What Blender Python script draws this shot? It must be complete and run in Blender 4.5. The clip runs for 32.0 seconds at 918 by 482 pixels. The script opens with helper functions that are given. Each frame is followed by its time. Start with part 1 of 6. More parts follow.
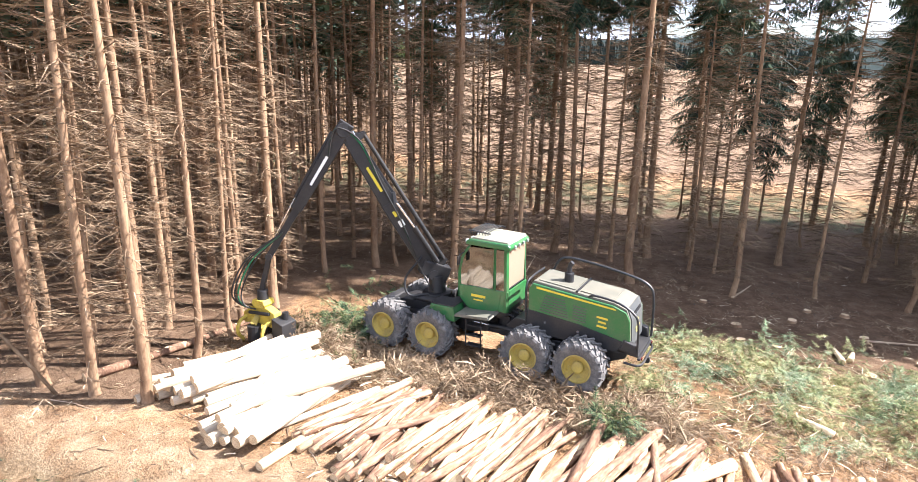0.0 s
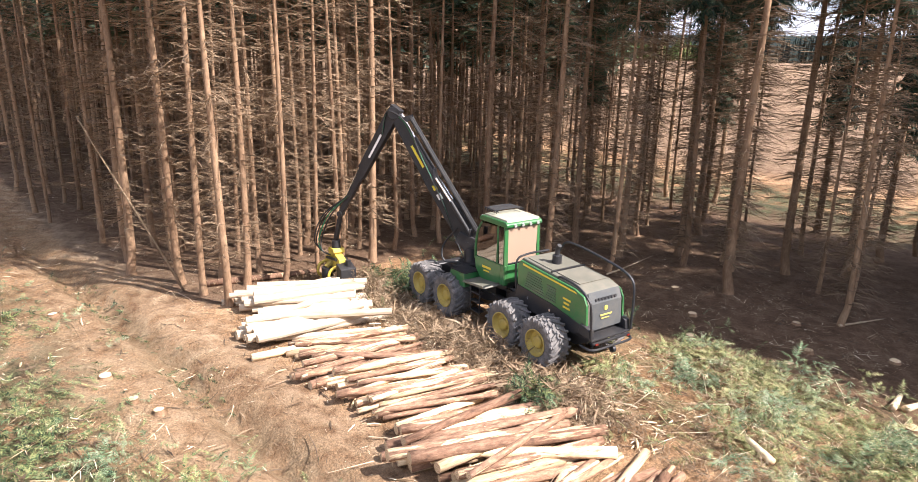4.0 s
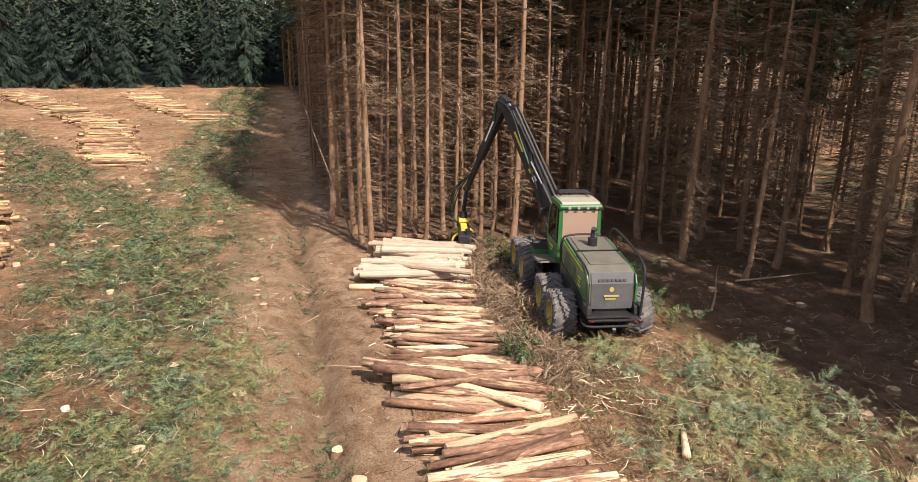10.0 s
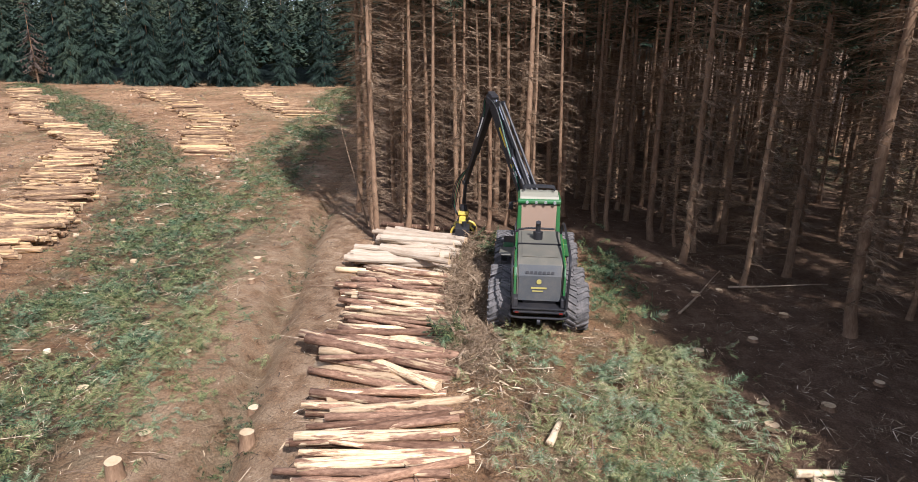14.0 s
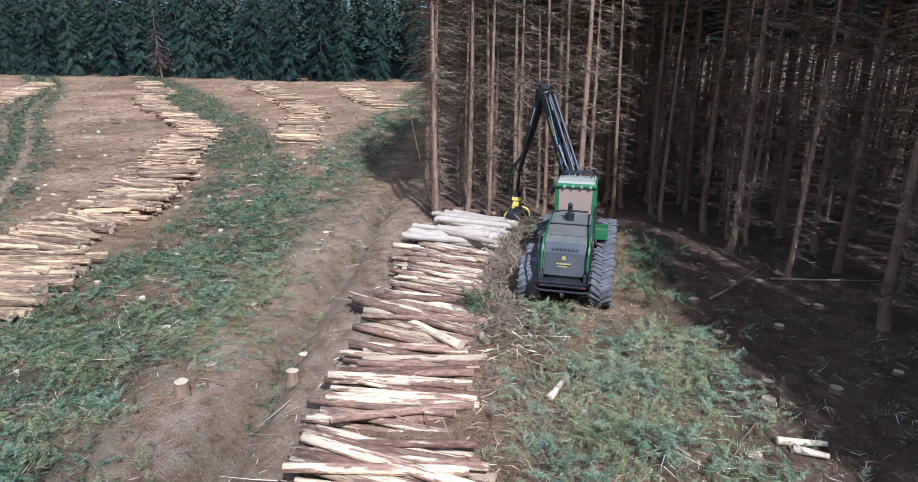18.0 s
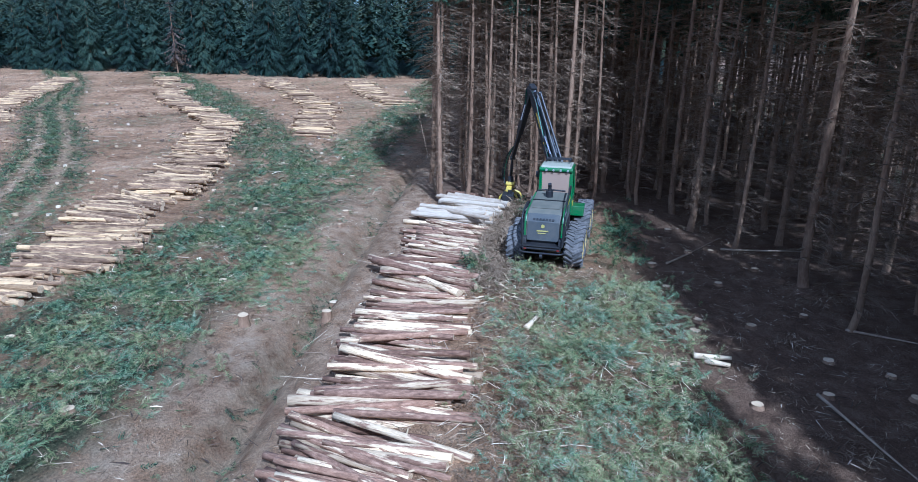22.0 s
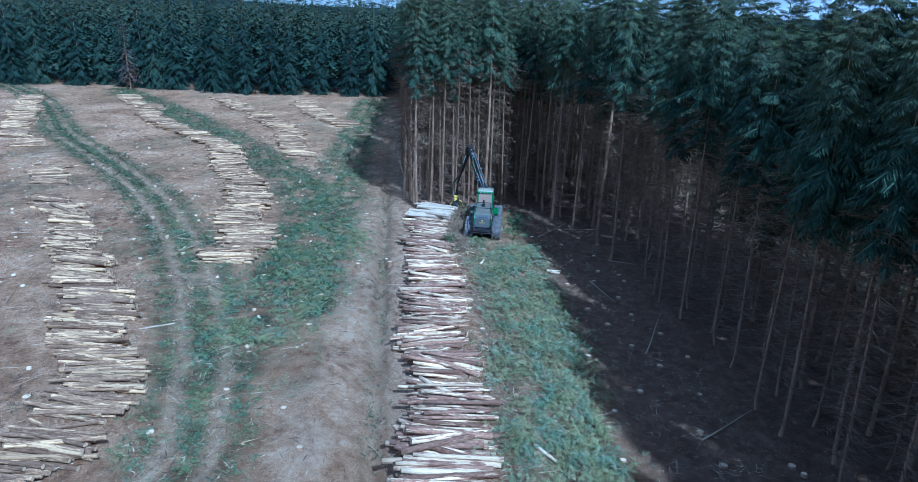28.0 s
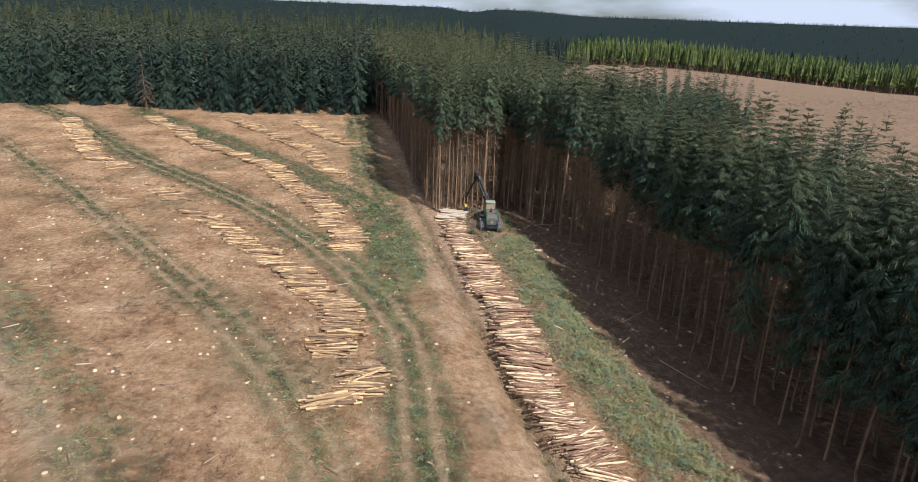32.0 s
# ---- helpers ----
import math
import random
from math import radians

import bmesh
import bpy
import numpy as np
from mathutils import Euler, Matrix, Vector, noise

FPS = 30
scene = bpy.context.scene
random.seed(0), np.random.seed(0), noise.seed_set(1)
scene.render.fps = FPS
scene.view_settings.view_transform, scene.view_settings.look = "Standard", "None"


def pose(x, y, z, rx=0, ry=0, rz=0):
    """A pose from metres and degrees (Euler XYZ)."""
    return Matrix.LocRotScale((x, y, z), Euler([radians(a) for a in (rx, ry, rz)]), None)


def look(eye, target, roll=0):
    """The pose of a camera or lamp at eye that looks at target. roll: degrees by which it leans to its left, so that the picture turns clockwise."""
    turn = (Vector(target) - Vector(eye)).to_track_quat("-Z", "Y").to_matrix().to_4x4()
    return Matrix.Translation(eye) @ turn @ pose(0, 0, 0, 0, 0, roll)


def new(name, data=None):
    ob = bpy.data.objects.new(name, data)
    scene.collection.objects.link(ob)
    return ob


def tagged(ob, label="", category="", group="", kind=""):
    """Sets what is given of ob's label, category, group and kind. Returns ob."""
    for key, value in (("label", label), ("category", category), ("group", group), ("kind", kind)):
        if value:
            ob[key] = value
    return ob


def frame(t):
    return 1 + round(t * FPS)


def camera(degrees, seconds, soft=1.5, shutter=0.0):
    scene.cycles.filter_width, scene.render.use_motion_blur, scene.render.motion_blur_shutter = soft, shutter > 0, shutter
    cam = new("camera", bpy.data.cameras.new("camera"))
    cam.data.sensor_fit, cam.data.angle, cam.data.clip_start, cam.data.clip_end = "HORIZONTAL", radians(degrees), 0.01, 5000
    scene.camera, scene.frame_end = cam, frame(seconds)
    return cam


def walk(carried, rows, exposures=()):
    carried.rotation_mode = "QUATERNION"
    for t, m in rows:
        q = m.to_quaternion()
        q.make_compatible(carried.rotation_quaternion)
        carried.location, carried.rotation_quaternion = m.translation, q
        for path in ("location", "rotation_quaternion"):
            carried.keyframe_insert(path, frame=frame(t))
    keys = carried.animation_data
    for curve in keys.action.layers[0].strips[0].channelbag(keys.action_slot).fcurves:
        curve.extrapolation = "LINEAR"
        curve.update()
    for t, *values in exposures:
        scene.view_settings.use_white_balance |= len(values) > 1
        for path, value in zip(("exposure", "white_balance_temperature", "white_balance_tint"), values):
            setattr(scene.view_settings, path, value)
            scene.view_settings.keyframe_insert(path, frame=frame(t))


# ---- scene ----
cam = camera(71.3, 32.0, soft=0.8)
METRES, EYE, TILT, LEAN, TURN = 94.1, 8.0, 0.0, 0.0, 27.6
ROWS = [
    (0.0, 0.0, 0.0, 0.0, 0.28, -14.7, -1.07),
    (0.5, 0.0137, -0.002, -0.0003, 3.59, -14.72, -1.12),
    (1.0, 0.0265, -0.0036, -0.0001, 7.37, -14.82, -1.16),
    (1.5, 0.039, -0.0046, -0.0005, 11.17, -14.74, -1.1),
    (2.0, 0.0504, -0.0049, -0.0004, 14.69, -14.88, -1.12),
    (2.5, 0.0614, -0.0046, -0.0005, 18.2, -14.98, -1.11),
    (3.0, 0.0715, -0.0043, -0.0007, 21.77, -15.02, -1.14),
    (3.5, 0.081, -0.0037, -0.0009, 24.85, -15.08, -1.17),
    (4.0, 0.0898, -0.0034, -0.001, 27.15, -15.13, -1.23),
    (4.5, 0.0981, -0.0028, -0.0009, 30.22, -15.23, -1.22),
    (6.5, 0.1295, 0.0057, -0.0007, 39.45, -15.47, -1.12),
    (7.0, 0.1362, 0.0082, -0.001, 42.15, -15.47, -1.05),
    (7.5, 0.1434, 0.0115, -0.001, 44.68, -15.53, -1.0),
    (8.0, 0.15, 0.0151, -0.001, 47.02, -15.58, -0.94),
    (8.5, 0.1562, 0.019, -0.0009, 49.38, -15.63, -0.87),
    (9.0, 0.1627, 0.0227, -0.0013, 52.06, -15.57, -0.81),
    (9.5, 0.1686, 0.0267, -0.0014, 54.6, -15.56, -0.82),
    (10.0, 0.1747, 0.0317, -0.0014, 56.84, -15.62, -0.72),
    (10.5, 0.1804, 0.0367, -0.0016, 58.56, -15.6, -0.67),
    (11.0, 0.1858, 0.0422, -0.0017, 60.3, -15.61, -0.63),
    (11.5, 0.1907, 0.0478, -0.0019, 62.56, -15.63, -0.58),
    (12.0, 0.1953, 0.0539, -0.002, 65.06, -15.62, -0.49),
    (12.5, 0.1998, 0.0602, -0.0019, 66.88, -15.62, -0.46),
    (13.0, 0.2036, 0.066, -0.002, 67.46, -15.65, -0.51),
    (13.5, 0.207, 0.0717, -0.0019, 67.66, -15.68, -0.51),
    (15.5, 0.2168, 0.0881, -0.0027, 70.72, -15.72, -0.58),
    (16.0, 0.2193, 0.0894, -0.0028, 72.02, -15.77, -0.59),
    (16.5, 0.2223, 0.0901, -0.0029, 73.19, -15.83, -0.57),
    (17.0, 0.2259, 0.0901, -0.0031, 74.2, -15.89, -0.58),
    (17.5, 0.23, 0.0895, -0.0033, 75.4, -15.93, -0.57),
    (18.0, 0.2347, 0.0886, -0.0035, 76.63, -16.01, -0.55),
    (18.5, 0.2399, 0.0874, -0.0037, 77.75, -16.06, -0.57),
    (19.0, 0.2455, 0.0861, -0.0039, 78.72, -16.12, -0.55),
    (19.5, 0.2513, 0.0848, -0.0044, 80.04, -16.16, -0.54),
    (20.0, 0.2573, 0.0835, -0.0046, 81.49, -16.23, -0.5),
    (20.5, 0.2632, 0.0831, -0.0052, 81.47, -16.24, -0.54),
    (21.0, 0.2694, 0.0817, -0.0051, 78.57, -16.3, -0.71),
    (21.5, 0.2763, 0.0803, -0.0028, 78.03, -16.37, -0.74),
    (22.0, 0.2848, 0.0788, 0.0008, 77.12, -16.39, -0.8),
    (22.5, 0.2952, 0.0765, 0.0038, 75.74, -16.41, -0.91),
    (23.0, 0.308, 0.073, 0.0069, 73.85, -16.44, -1.05),
    (23.5, 0.3234, 0.068, 0.0105, 72.2, -16.49, -1.18),
    (24.0, 0.3413, 0.0613, 0.0142, 71.07, -16.53, -1.3),
    (24.5, 0.3608, 0.0533, 0.0183, 70.31, -16.61, -1.39),
    (25.0, 0.3821, 0.0434, 0.0224, 69.63, -16.66, -1.49),
    (25.5, 0.4043, 0.0317, 0.0268, 68.89, -16.75, -1.57),
    (27.5, 0.5085, -0.0369, 0.0676, 67.83, -17.11, -1.84),
    (28.0, 0.5382, -0.0608, 0.0825, 67.56, -17.28, -1.9),
    (28.5, 0.5686, -0.0871, 0.0999, 67.31, -17.41, -1.96),
    (29.0, 0.5998, -0.1155, 0.1171, 66.96, -17.52, -2.02),
    (29.5, 0.6311, -0.1437, 0.1278, 65.0, -17.6, -2.14),
    (30.0, 0.6627, -0.1758, 0.1371, 62.94, -17.67, -2.29),
    (30.5, 0.6942, -0.2081, 0.1501, 62.75, -17.77, -2.32),
    (31.0, 0.7261, -0.2419, 0.1634, 62.16, -17.88, -2.38),
    (31.5, 0.7575, -0.2766, 0.1762, 61.44, -17.99, -2.43),
    (32.0, 0.7884, -0.3122, 0.1886, 60.74, -18.06, -2.49),
]
EXPOSURES = [(0, 2.05, 5930, 14), (2, 1.85, 6070, 15), (4, 1.48, 6220, 17), (7, 0.88, 6590, 20), (9, 0.62, 6680, 21), (12, 0.52, 6430, 19), (13.5, 0.47, 5920, 18), (16, 0.37, 5260, 17), (19, 0.31, 4500, 13), (23, 0.21, 4100, 9), (25, 0.16, 3930, 7), (28, 0.13, 3700, 1), (29.5, 0.18, 3740, 2), (30, 0.21, 4170, 7), (30.4, 0.21, 4710, 9), (31, 0.19, 5110, 8), (32, 0.21, 5720, 11)]
walk(cam, [(t, pose(0, 0, EYE, TILT, LEAN, TURN) @ pose(METRES * x, METRES * y, METRES * z, 90 + pitch, roll, yaw)) for t, x, y, z, yaw, pitch, roll in ROWS], EXPOSURES)
# ---- world, sun, exposure ----
SUN_AZ, SUN_EL = radians(58), radians(45.5)
world = bpy.data.worlds.new("sky")
scene.world = world
world.use_nodes = True
wn, wl = world.node_tree.nodes, world.node_tree.links
wn.clear()
w_out = wn.new("ShaderNodeOutputWorld")
w_bg = wn.new("ShaderNodeBackground")
w_sky = wn.new("ShaderNodeTexSky")
w_sky.sky_type = "NISHITA"
w_sky.sun_disc = False
w_sky.sun_elevation, w_sky.sun_rotation = SUN_EL, SUN_AZ
w_sky.dust_density, w_sky.ozone_density = 2.0, 1.0
w_tc = wn.new("ShaderNodeTexCoord")
w_map = wn.new("ShaderNodeMapping")
w_map.inputs["Scale"].default_value = (2.2, 2.2, 9.0)
w_noise = wn.new("ShaderNodeTexNoise")
w_noise.inputs["Scale"].default_value = 1.4
w_noise.inputs["Detail"].default_value = 6
w_ramp = wn.new("ShaderNodeValToRGB")
w_ramp.color_ramp.elements[0].position, w_ramp.color_ramp.elements[1].position = 0.40, 0.60
w_mix = wn.new("ShaderNodeMixRGB")
w_mix.inputs[2].default_value = (7.6, 8.0, 8.8, 1)
wl.new(w_tc.outputs["Generated"], w_map.inputs[0])
wl.new(w_map.outputs[0], w_noise.inputs["Vector"])
wl.new(w_noise.outputs["Fac"], w_ramp.inputs[0])
wl.new(w_ramp.outputs[0], w_mix.inputs[0])
wl.new(w_sky.outputs[0], w_mix.inputs[1])
wl.new(w_mix.outputs[0], w_bg.inputs[0])
w_bg.inputs[1].default_value = 0.082
wl.new(w_bg.outputs[0], w_out.inputs[0])
sun = new("sun", bpy.data.lights.new("sun", "SUN"))
sun.data.energy, sun.data.angle, sun.data.color = 5.1, radians(0.6), (1.0, 0.94, 0.84)
sun_way = Vector((math.sin(SUN_AZ) * math.cos(SUN_EL), math.cos(SUN_AZ) * math.cos(SUN_EL), math.sin(SUN_EL)))
sun.matrix_world = look(sun_way * 100, (0, 0, 0))



# ---- ground form ----
def sm(a, b, v):
    t = np.clip((np.asarray(v, float) - a) / (b - a), 0, 1)
    return t * t * (3 - 2 * t)


def wob(x, y, s, seed=0.0):
    """Cheap smooth wobble, about -1 to 1."""
    x, y = np.asarray(x, float) / s + seed * 3.7, np.asarray(y, float) / s - seed * 5.1
    return (np.sin(1.7 * x + 2.3 * np.sin(0.9 * y + seed)) + np.sin(1.9 * y + 2.1 * np.sin(1.1 * x - seed)) + np.sin(1.3 * (x + y) + 1.7 * np.sin(1.4 * (x - y)))) / 3


def ditch_line(x):
    return 8.6 + 0.185 * np.asarray(x, float)


def eased(xs, ys, step=0.25, soft=9):
    """A polyline of the lie of the land, with its corners rounded."""
    q = np.arange(xs[0], xs[-1] + step, step)
    v = np.interp(q, xs, ys)
    return q, np.convolve(np.pad(v, soft, mode="edge"), np.ones(2 * soft + 1) / (2 * soft + 1), "valid")


FALL_X, FALL_Z = eased([-14, -6, 0, 8, 25, 60], [0, 0.35, 0.75, 1.15, 1.35, 1.35])
SIDE_D, SIDE_F = eased([-60, -14, -4, -2, 0, 2.5, 6, 9, 16, 24], [0, 0.25, 0.45, 0.75, 1, 0.85, 0.4, 0.3, 0.45, 0.45], 0.25, 3)


def height(x, y):
    x, y = np.asarray(x, float), np.asarray(y, float)
    d = y - ditch_line(x)
    z = 3.6 * sm(-20, -105, x) - 0.25 * sm(18, 24, y) * (1 - sm(-20, -60, x))
    z = z - np.interp(x, FALL_X, FALL_Z) * np.interp(d, SIDE_D, SIDE_F)
    z = z + 0.055 * np.clip(-115 - x, 0, 180) * (1 - sm(10, 70, y))
    z = z + 7.0 * sm(55, 260, y) * (1 - 0.75 * sm(-60, -200, x)) + 10 * sm(90, 340, np.hypot(x - 79, y - 8)) * sm(25, 95, y) * (1 - 0.7 * sm(100, 230, y))
    far = np.hypot(x, y)
    z = z + 47 * sm(380, 950, far) + 3 * sm(300, 900, far) * wob(x, y, 260, 2)
    near = 1 - sm(70, 130, np.hypot(x - 10, y))
    run = sm(-32, -18, x) * (1 - sm(48, 70, x))
    z = z - 0.75 * np.exp(-(d / 0.45) ** 2) * run * near * (0.75 + 0.35 * wob(x, y, 2.5, 7)) + 0.22 * np.exp(-((d + 2.6) / 1.5) ** 2) * run * near * (0.7 + 0.5 * wob(x, y, 4, 5))
    z = z + near * (0.10 * wob(x, y, 3.1, 1) + 0.05 * wob(x, y, 1.1, 3))
    z = z + 0.25 * (1 - near) * wob(x, y, 14, 4)
    keep = np.exp(-(((x + 7) / 4.5) ** 4)) * np.exp(-(((y - 16.2) / 2.4) ** 4))
    return z * (1 - keep)


def hz(x, y):
    return float(height(x, y))


# ---- materials ----
def nodes_of(name):
    m = bpy.data.materials.new(name)
    m.use_nodes = True
    return m, m.node_tree.nodes, m.node_tree.links, m.node_tree.nodes["Principled BSDF"]


def ramp_node(n, stops):
    r = n.new("ShaderNodeValToRGB")
    e = r.color_ramp.elements
    e[0].position, e[0].color = stops[0][0], (*stops[0][1], 1)
    e[1].position, e[1].color = stops[-1][0], (*stops[-1][1], 1)
    for p, c in stops[1:-1]:
        q = e.new(p)
        q.color = (*c, 1)
    return r


def noise_node(n, l, scale, detail=4, rough=0.6, vec=None, stretch=None):
    t = n.new("ShaderNodeTexNoise")
    t.inputs["Scale"].default_value, t.inputs["Detail"].default_value, t.inputs["Roughness"].default_value = scale, detail, rough
    if vec is not None:
        if stretch:
            mp = n.new("ShaderNodeMapping")
            mp.inputs["Scale"].default_value = stretch
            l.new(vec, mp.inputs[0])
            vec = mp.outputs[0]
        l.new(vec, t.inputs["Vector"])
    return t


def bump(n, l, b, fac, strength, dist):
    q = n.new("ShaderNodeBump")
    q.inputs["Strength"].default_value, q.inputs["Distance"].default_value = strength, dist
    l.new(fac, q.inputs["Height"])
    l.new(q.outputs[0], b.inputs["Normal"])


def mix(n, l, fac, a, b, mode="MIX"):
    q = n.new("ShaderNodeMixRGB")
    q.blend_type = mode
    for i, v in enumerate((fac, a, b)):
        if isinstance(v, (int, float)):
            q.inputs[i].default_value = v
        elif isinstance(v, tuple):
            q.inputs[i].default_value = (*v, 1)
        else:
            l.new(v, q.inputs[i])
    return q.outputs[0]


def shifted(n, l):
    """Object coordinates, moved by the object's random number."""
    tc, oi = n.new("ShaderNodeTexCoord"), n.new("ShaderNodeObjectInfo")
    mul = n.new("ShaderNodeMath")
    mul.operation = "MULTIPLY"
    mul.inputs[1].default_value = 37.0
    l.new(oi.outputs["Random"], mul.inputs[0])
    add = n.new("ShaderNodeVectorMath")
    l.new(tc.outputs["Object"], add.inputs[0])
    l.new(mul.outputs[0], add.inputs[1])
    return add.outputs[0], oi.outputs["Random"]


def paint(name, col, rough=0.4, metal=0.0, dirt=0.35, dirt_col=(0.16, 0.12, 0.085), scale=2.2, coat=0.0):
    m, n, l, b = nodes_of(name)
    tc = n.new("ShaderNodeTexCoord")
    big = noise_node(n, l, scale, 6, 0.65, tc.outputs["Object"])
    fine = noise_node(n, l, scale * 14, 4, 0.7, tc.outputs["Object"])
    r = ramp_node(n, [(0.45, (0, 0, 0)), (0.75, (1, 1, 1))])
    l.new(mix(n, l, 0.4, big.outputs["Fac"], fine.outputs["Fac"]), r.inputs[0])
    f = n.new("ShaderNodeMath")
    f.operation = "MULTIPLY"
    f.inputs[1].default_value = dirt
    l.new(r.outputs[0], f.inputs[0])
    l.new(mix(n, l, f.outputs[0], col, dirt_col), b.inputs["Base Color"])
    rr = n.new("ShaderNodeMath")
    rr.operation = "MULTIPLY_ADD"
    rr.inputs[1].default_value, rr.inputs[2].default_value = 0.4, rough
    l.new(f.outputs[0], rr.inputs[0])
    l.new(rr.outputs[0], b.inputs["Roughness"])
    b.inputs["Metallic"].default_value = metal
    b.inputs["Coat Weight"].default_value = coat
    bump(n, l, b, fine.outputs["Fac"], 0.15, 0.01)
    return m


def leafy(name, stops, glow=0.25, tops=None, blue=None):
    m, n, l, b = nodes_of(name)
    g, oi = n.new("ShaderNodeNewGeometry"), n.new("ShaderNodeObjectInfo")
    r = ramp_node(n, stops)
    big = noise_node(n, l, 0.35, 3, 0.6, g.outputs["Position"])
    a = n.new("ShaderNodeMath")
    a.operation = "MULTIPLY_ADD"
    a.inputs[1].default_value = 0.45
    l.new(g.outputs["Random Per Island"], a.inputs[0])
    c = n.new("ShaderNodeMath")
    c.operation = "MULTIPLY"
    c.inputs[1].default_value = 0.36
    l.new(big.outputs["Fac"], c.inputs[0])
    l.new(c.outputs[0], a.inputs[2])
    d = n.new("ShaderNodeMath")
    d.operation = "MULTIPLY_ADD"
    d.inputs[1].default_value = 0.32
    l.new(oi.outputs["Random"], d.inputs[0])
    l.new(a.outputs[0], d.inputs[2])
    l.new(d.outputs[0], r.inputs[0])
    base = r.outputs[0]
    if tops:  # olive-brown towards the tree tops
        tc, sp = n.new("ShaderNodeTexCoord"), n.new("ShaderNodeSeparateXYZ")
        l.new(tc.outputs["Object"], sp.inputs[0])
        up = n.new("ShaderNodeMapRange")
        up.inputs[1].default_value, up.inputs[2].default_value, up.inputs[4].default_value = 14.0, 21.5, tops[0]
        l.new(sp.outputs["Z"], up.inputs[0])
        sh = n.new("ShaderNodeMath")
        sh.operation = "MULTIPLY"
        l.new(up.outputs[0], sh.inputs[0])
        l.new(a.outputs[0], sh.inputs[1])
        base = mix(n, l, sh.outputs[0], base, tops[1])
    if blue:  # clumps of bluish boughs among the green
        cl = noise_node(n, l, 0.75, 4, 0.6, g.outputs["Position"], (1, 1, 0.4))
        cr = ramp_node(n, [(0.47, (0, 0, 0)), (0.58, (1, 1, 1))])
        l.new(cl.outputs["Fac"], cr.inputs[0])
        bl = mix(n, l, 1.0, base, blue, "MULTIPLY")
        base = mix(n, l, cr.outputs[0], base, bl)
    fine = noise_node(n, l, 26, 3, 0.7, g.outputs["Position"])
    dark = ramp_node(n, [(0.3, (0.35, 0.35, 0.35)), (0.6, (1, 1, 1))])
    l.new(fine.outputs["Fac"], dark.inputs[0])
    col = mix(n, l, 0.75, base, dark.outputs[0], "MULTIPLY")
    l.new(col, b.inputs["Base Color"])
    b.inputs["Roughness"].default_value = 0.65
    b.inputs["Specular IOR Level"].default_value = 0.25
    tr = n.new("ShaderNodeBsdfTranslucent")
    l.new(col, tr.inputs[0])
    ms = n.new("ShaderNodeMixShader")
    ms.inputs[0].default_value = glow
    l.new(b.outputs[0], ms.inputs[1])
    l.new(tr.outputs[0], ms.inputs[2])
    l.new(ms.outputs[0], n["Material Output"].inputs[0])
    return m


def woody(name, stops, scale=6, stretch=(6, 6, 1), rough=0.85, island=0.35, relief=0.5):
    m, n, l, b = nodes_of(name)
    vec, rnd = shifted(n, l)
    g = n.new("ShaderNodeNewGeometry")
    t = noise_node(n, l, scale, 7, 0.7, vec, stretch)
    t2 = noise_node(n, l, 0.9, 3, 0.6, vec)
    a = n.new("ShaderNodeMath")
    a.operation = "MULTIPLY_ADD"
    a.inputs[1].default_value = island
    l.new(g.outputs["Random Per Island"], a.inputs[0])
    f = mix(n, l, 0.45, t.outputs["Fac"], t2.outputs["Fac"])
    s = n.new("ShaderNodeMath")
    s.operation = "ADD"
    s.inputs[1].default_value = -island / 2
    l.new(f, s.inputs[0])
    l.new(s.outputs[0], a.inputs[2])
    d = n.new("ShaderNodeMath")
    d.operation = "MULTIPLY_ADD"
    d.inputs[1].default_value = 0.12
    l.new(rnd, d.inputs[0])
    l.new(a.outputs[0], d.inputs[2])
    r = ramp_node(n, stops)
    l.new(d.outputs[0], r.inputs[0])
    l.new(r.outputs[0], b.inputs["Base Color"])
    b.inputs["Roughness"].default_value = rough
    b.inputs["Specular IOR Level"].default_value = 0.2
    bump(n, l, b, t.outputs["Fac"], relief, 0.03)
    return m


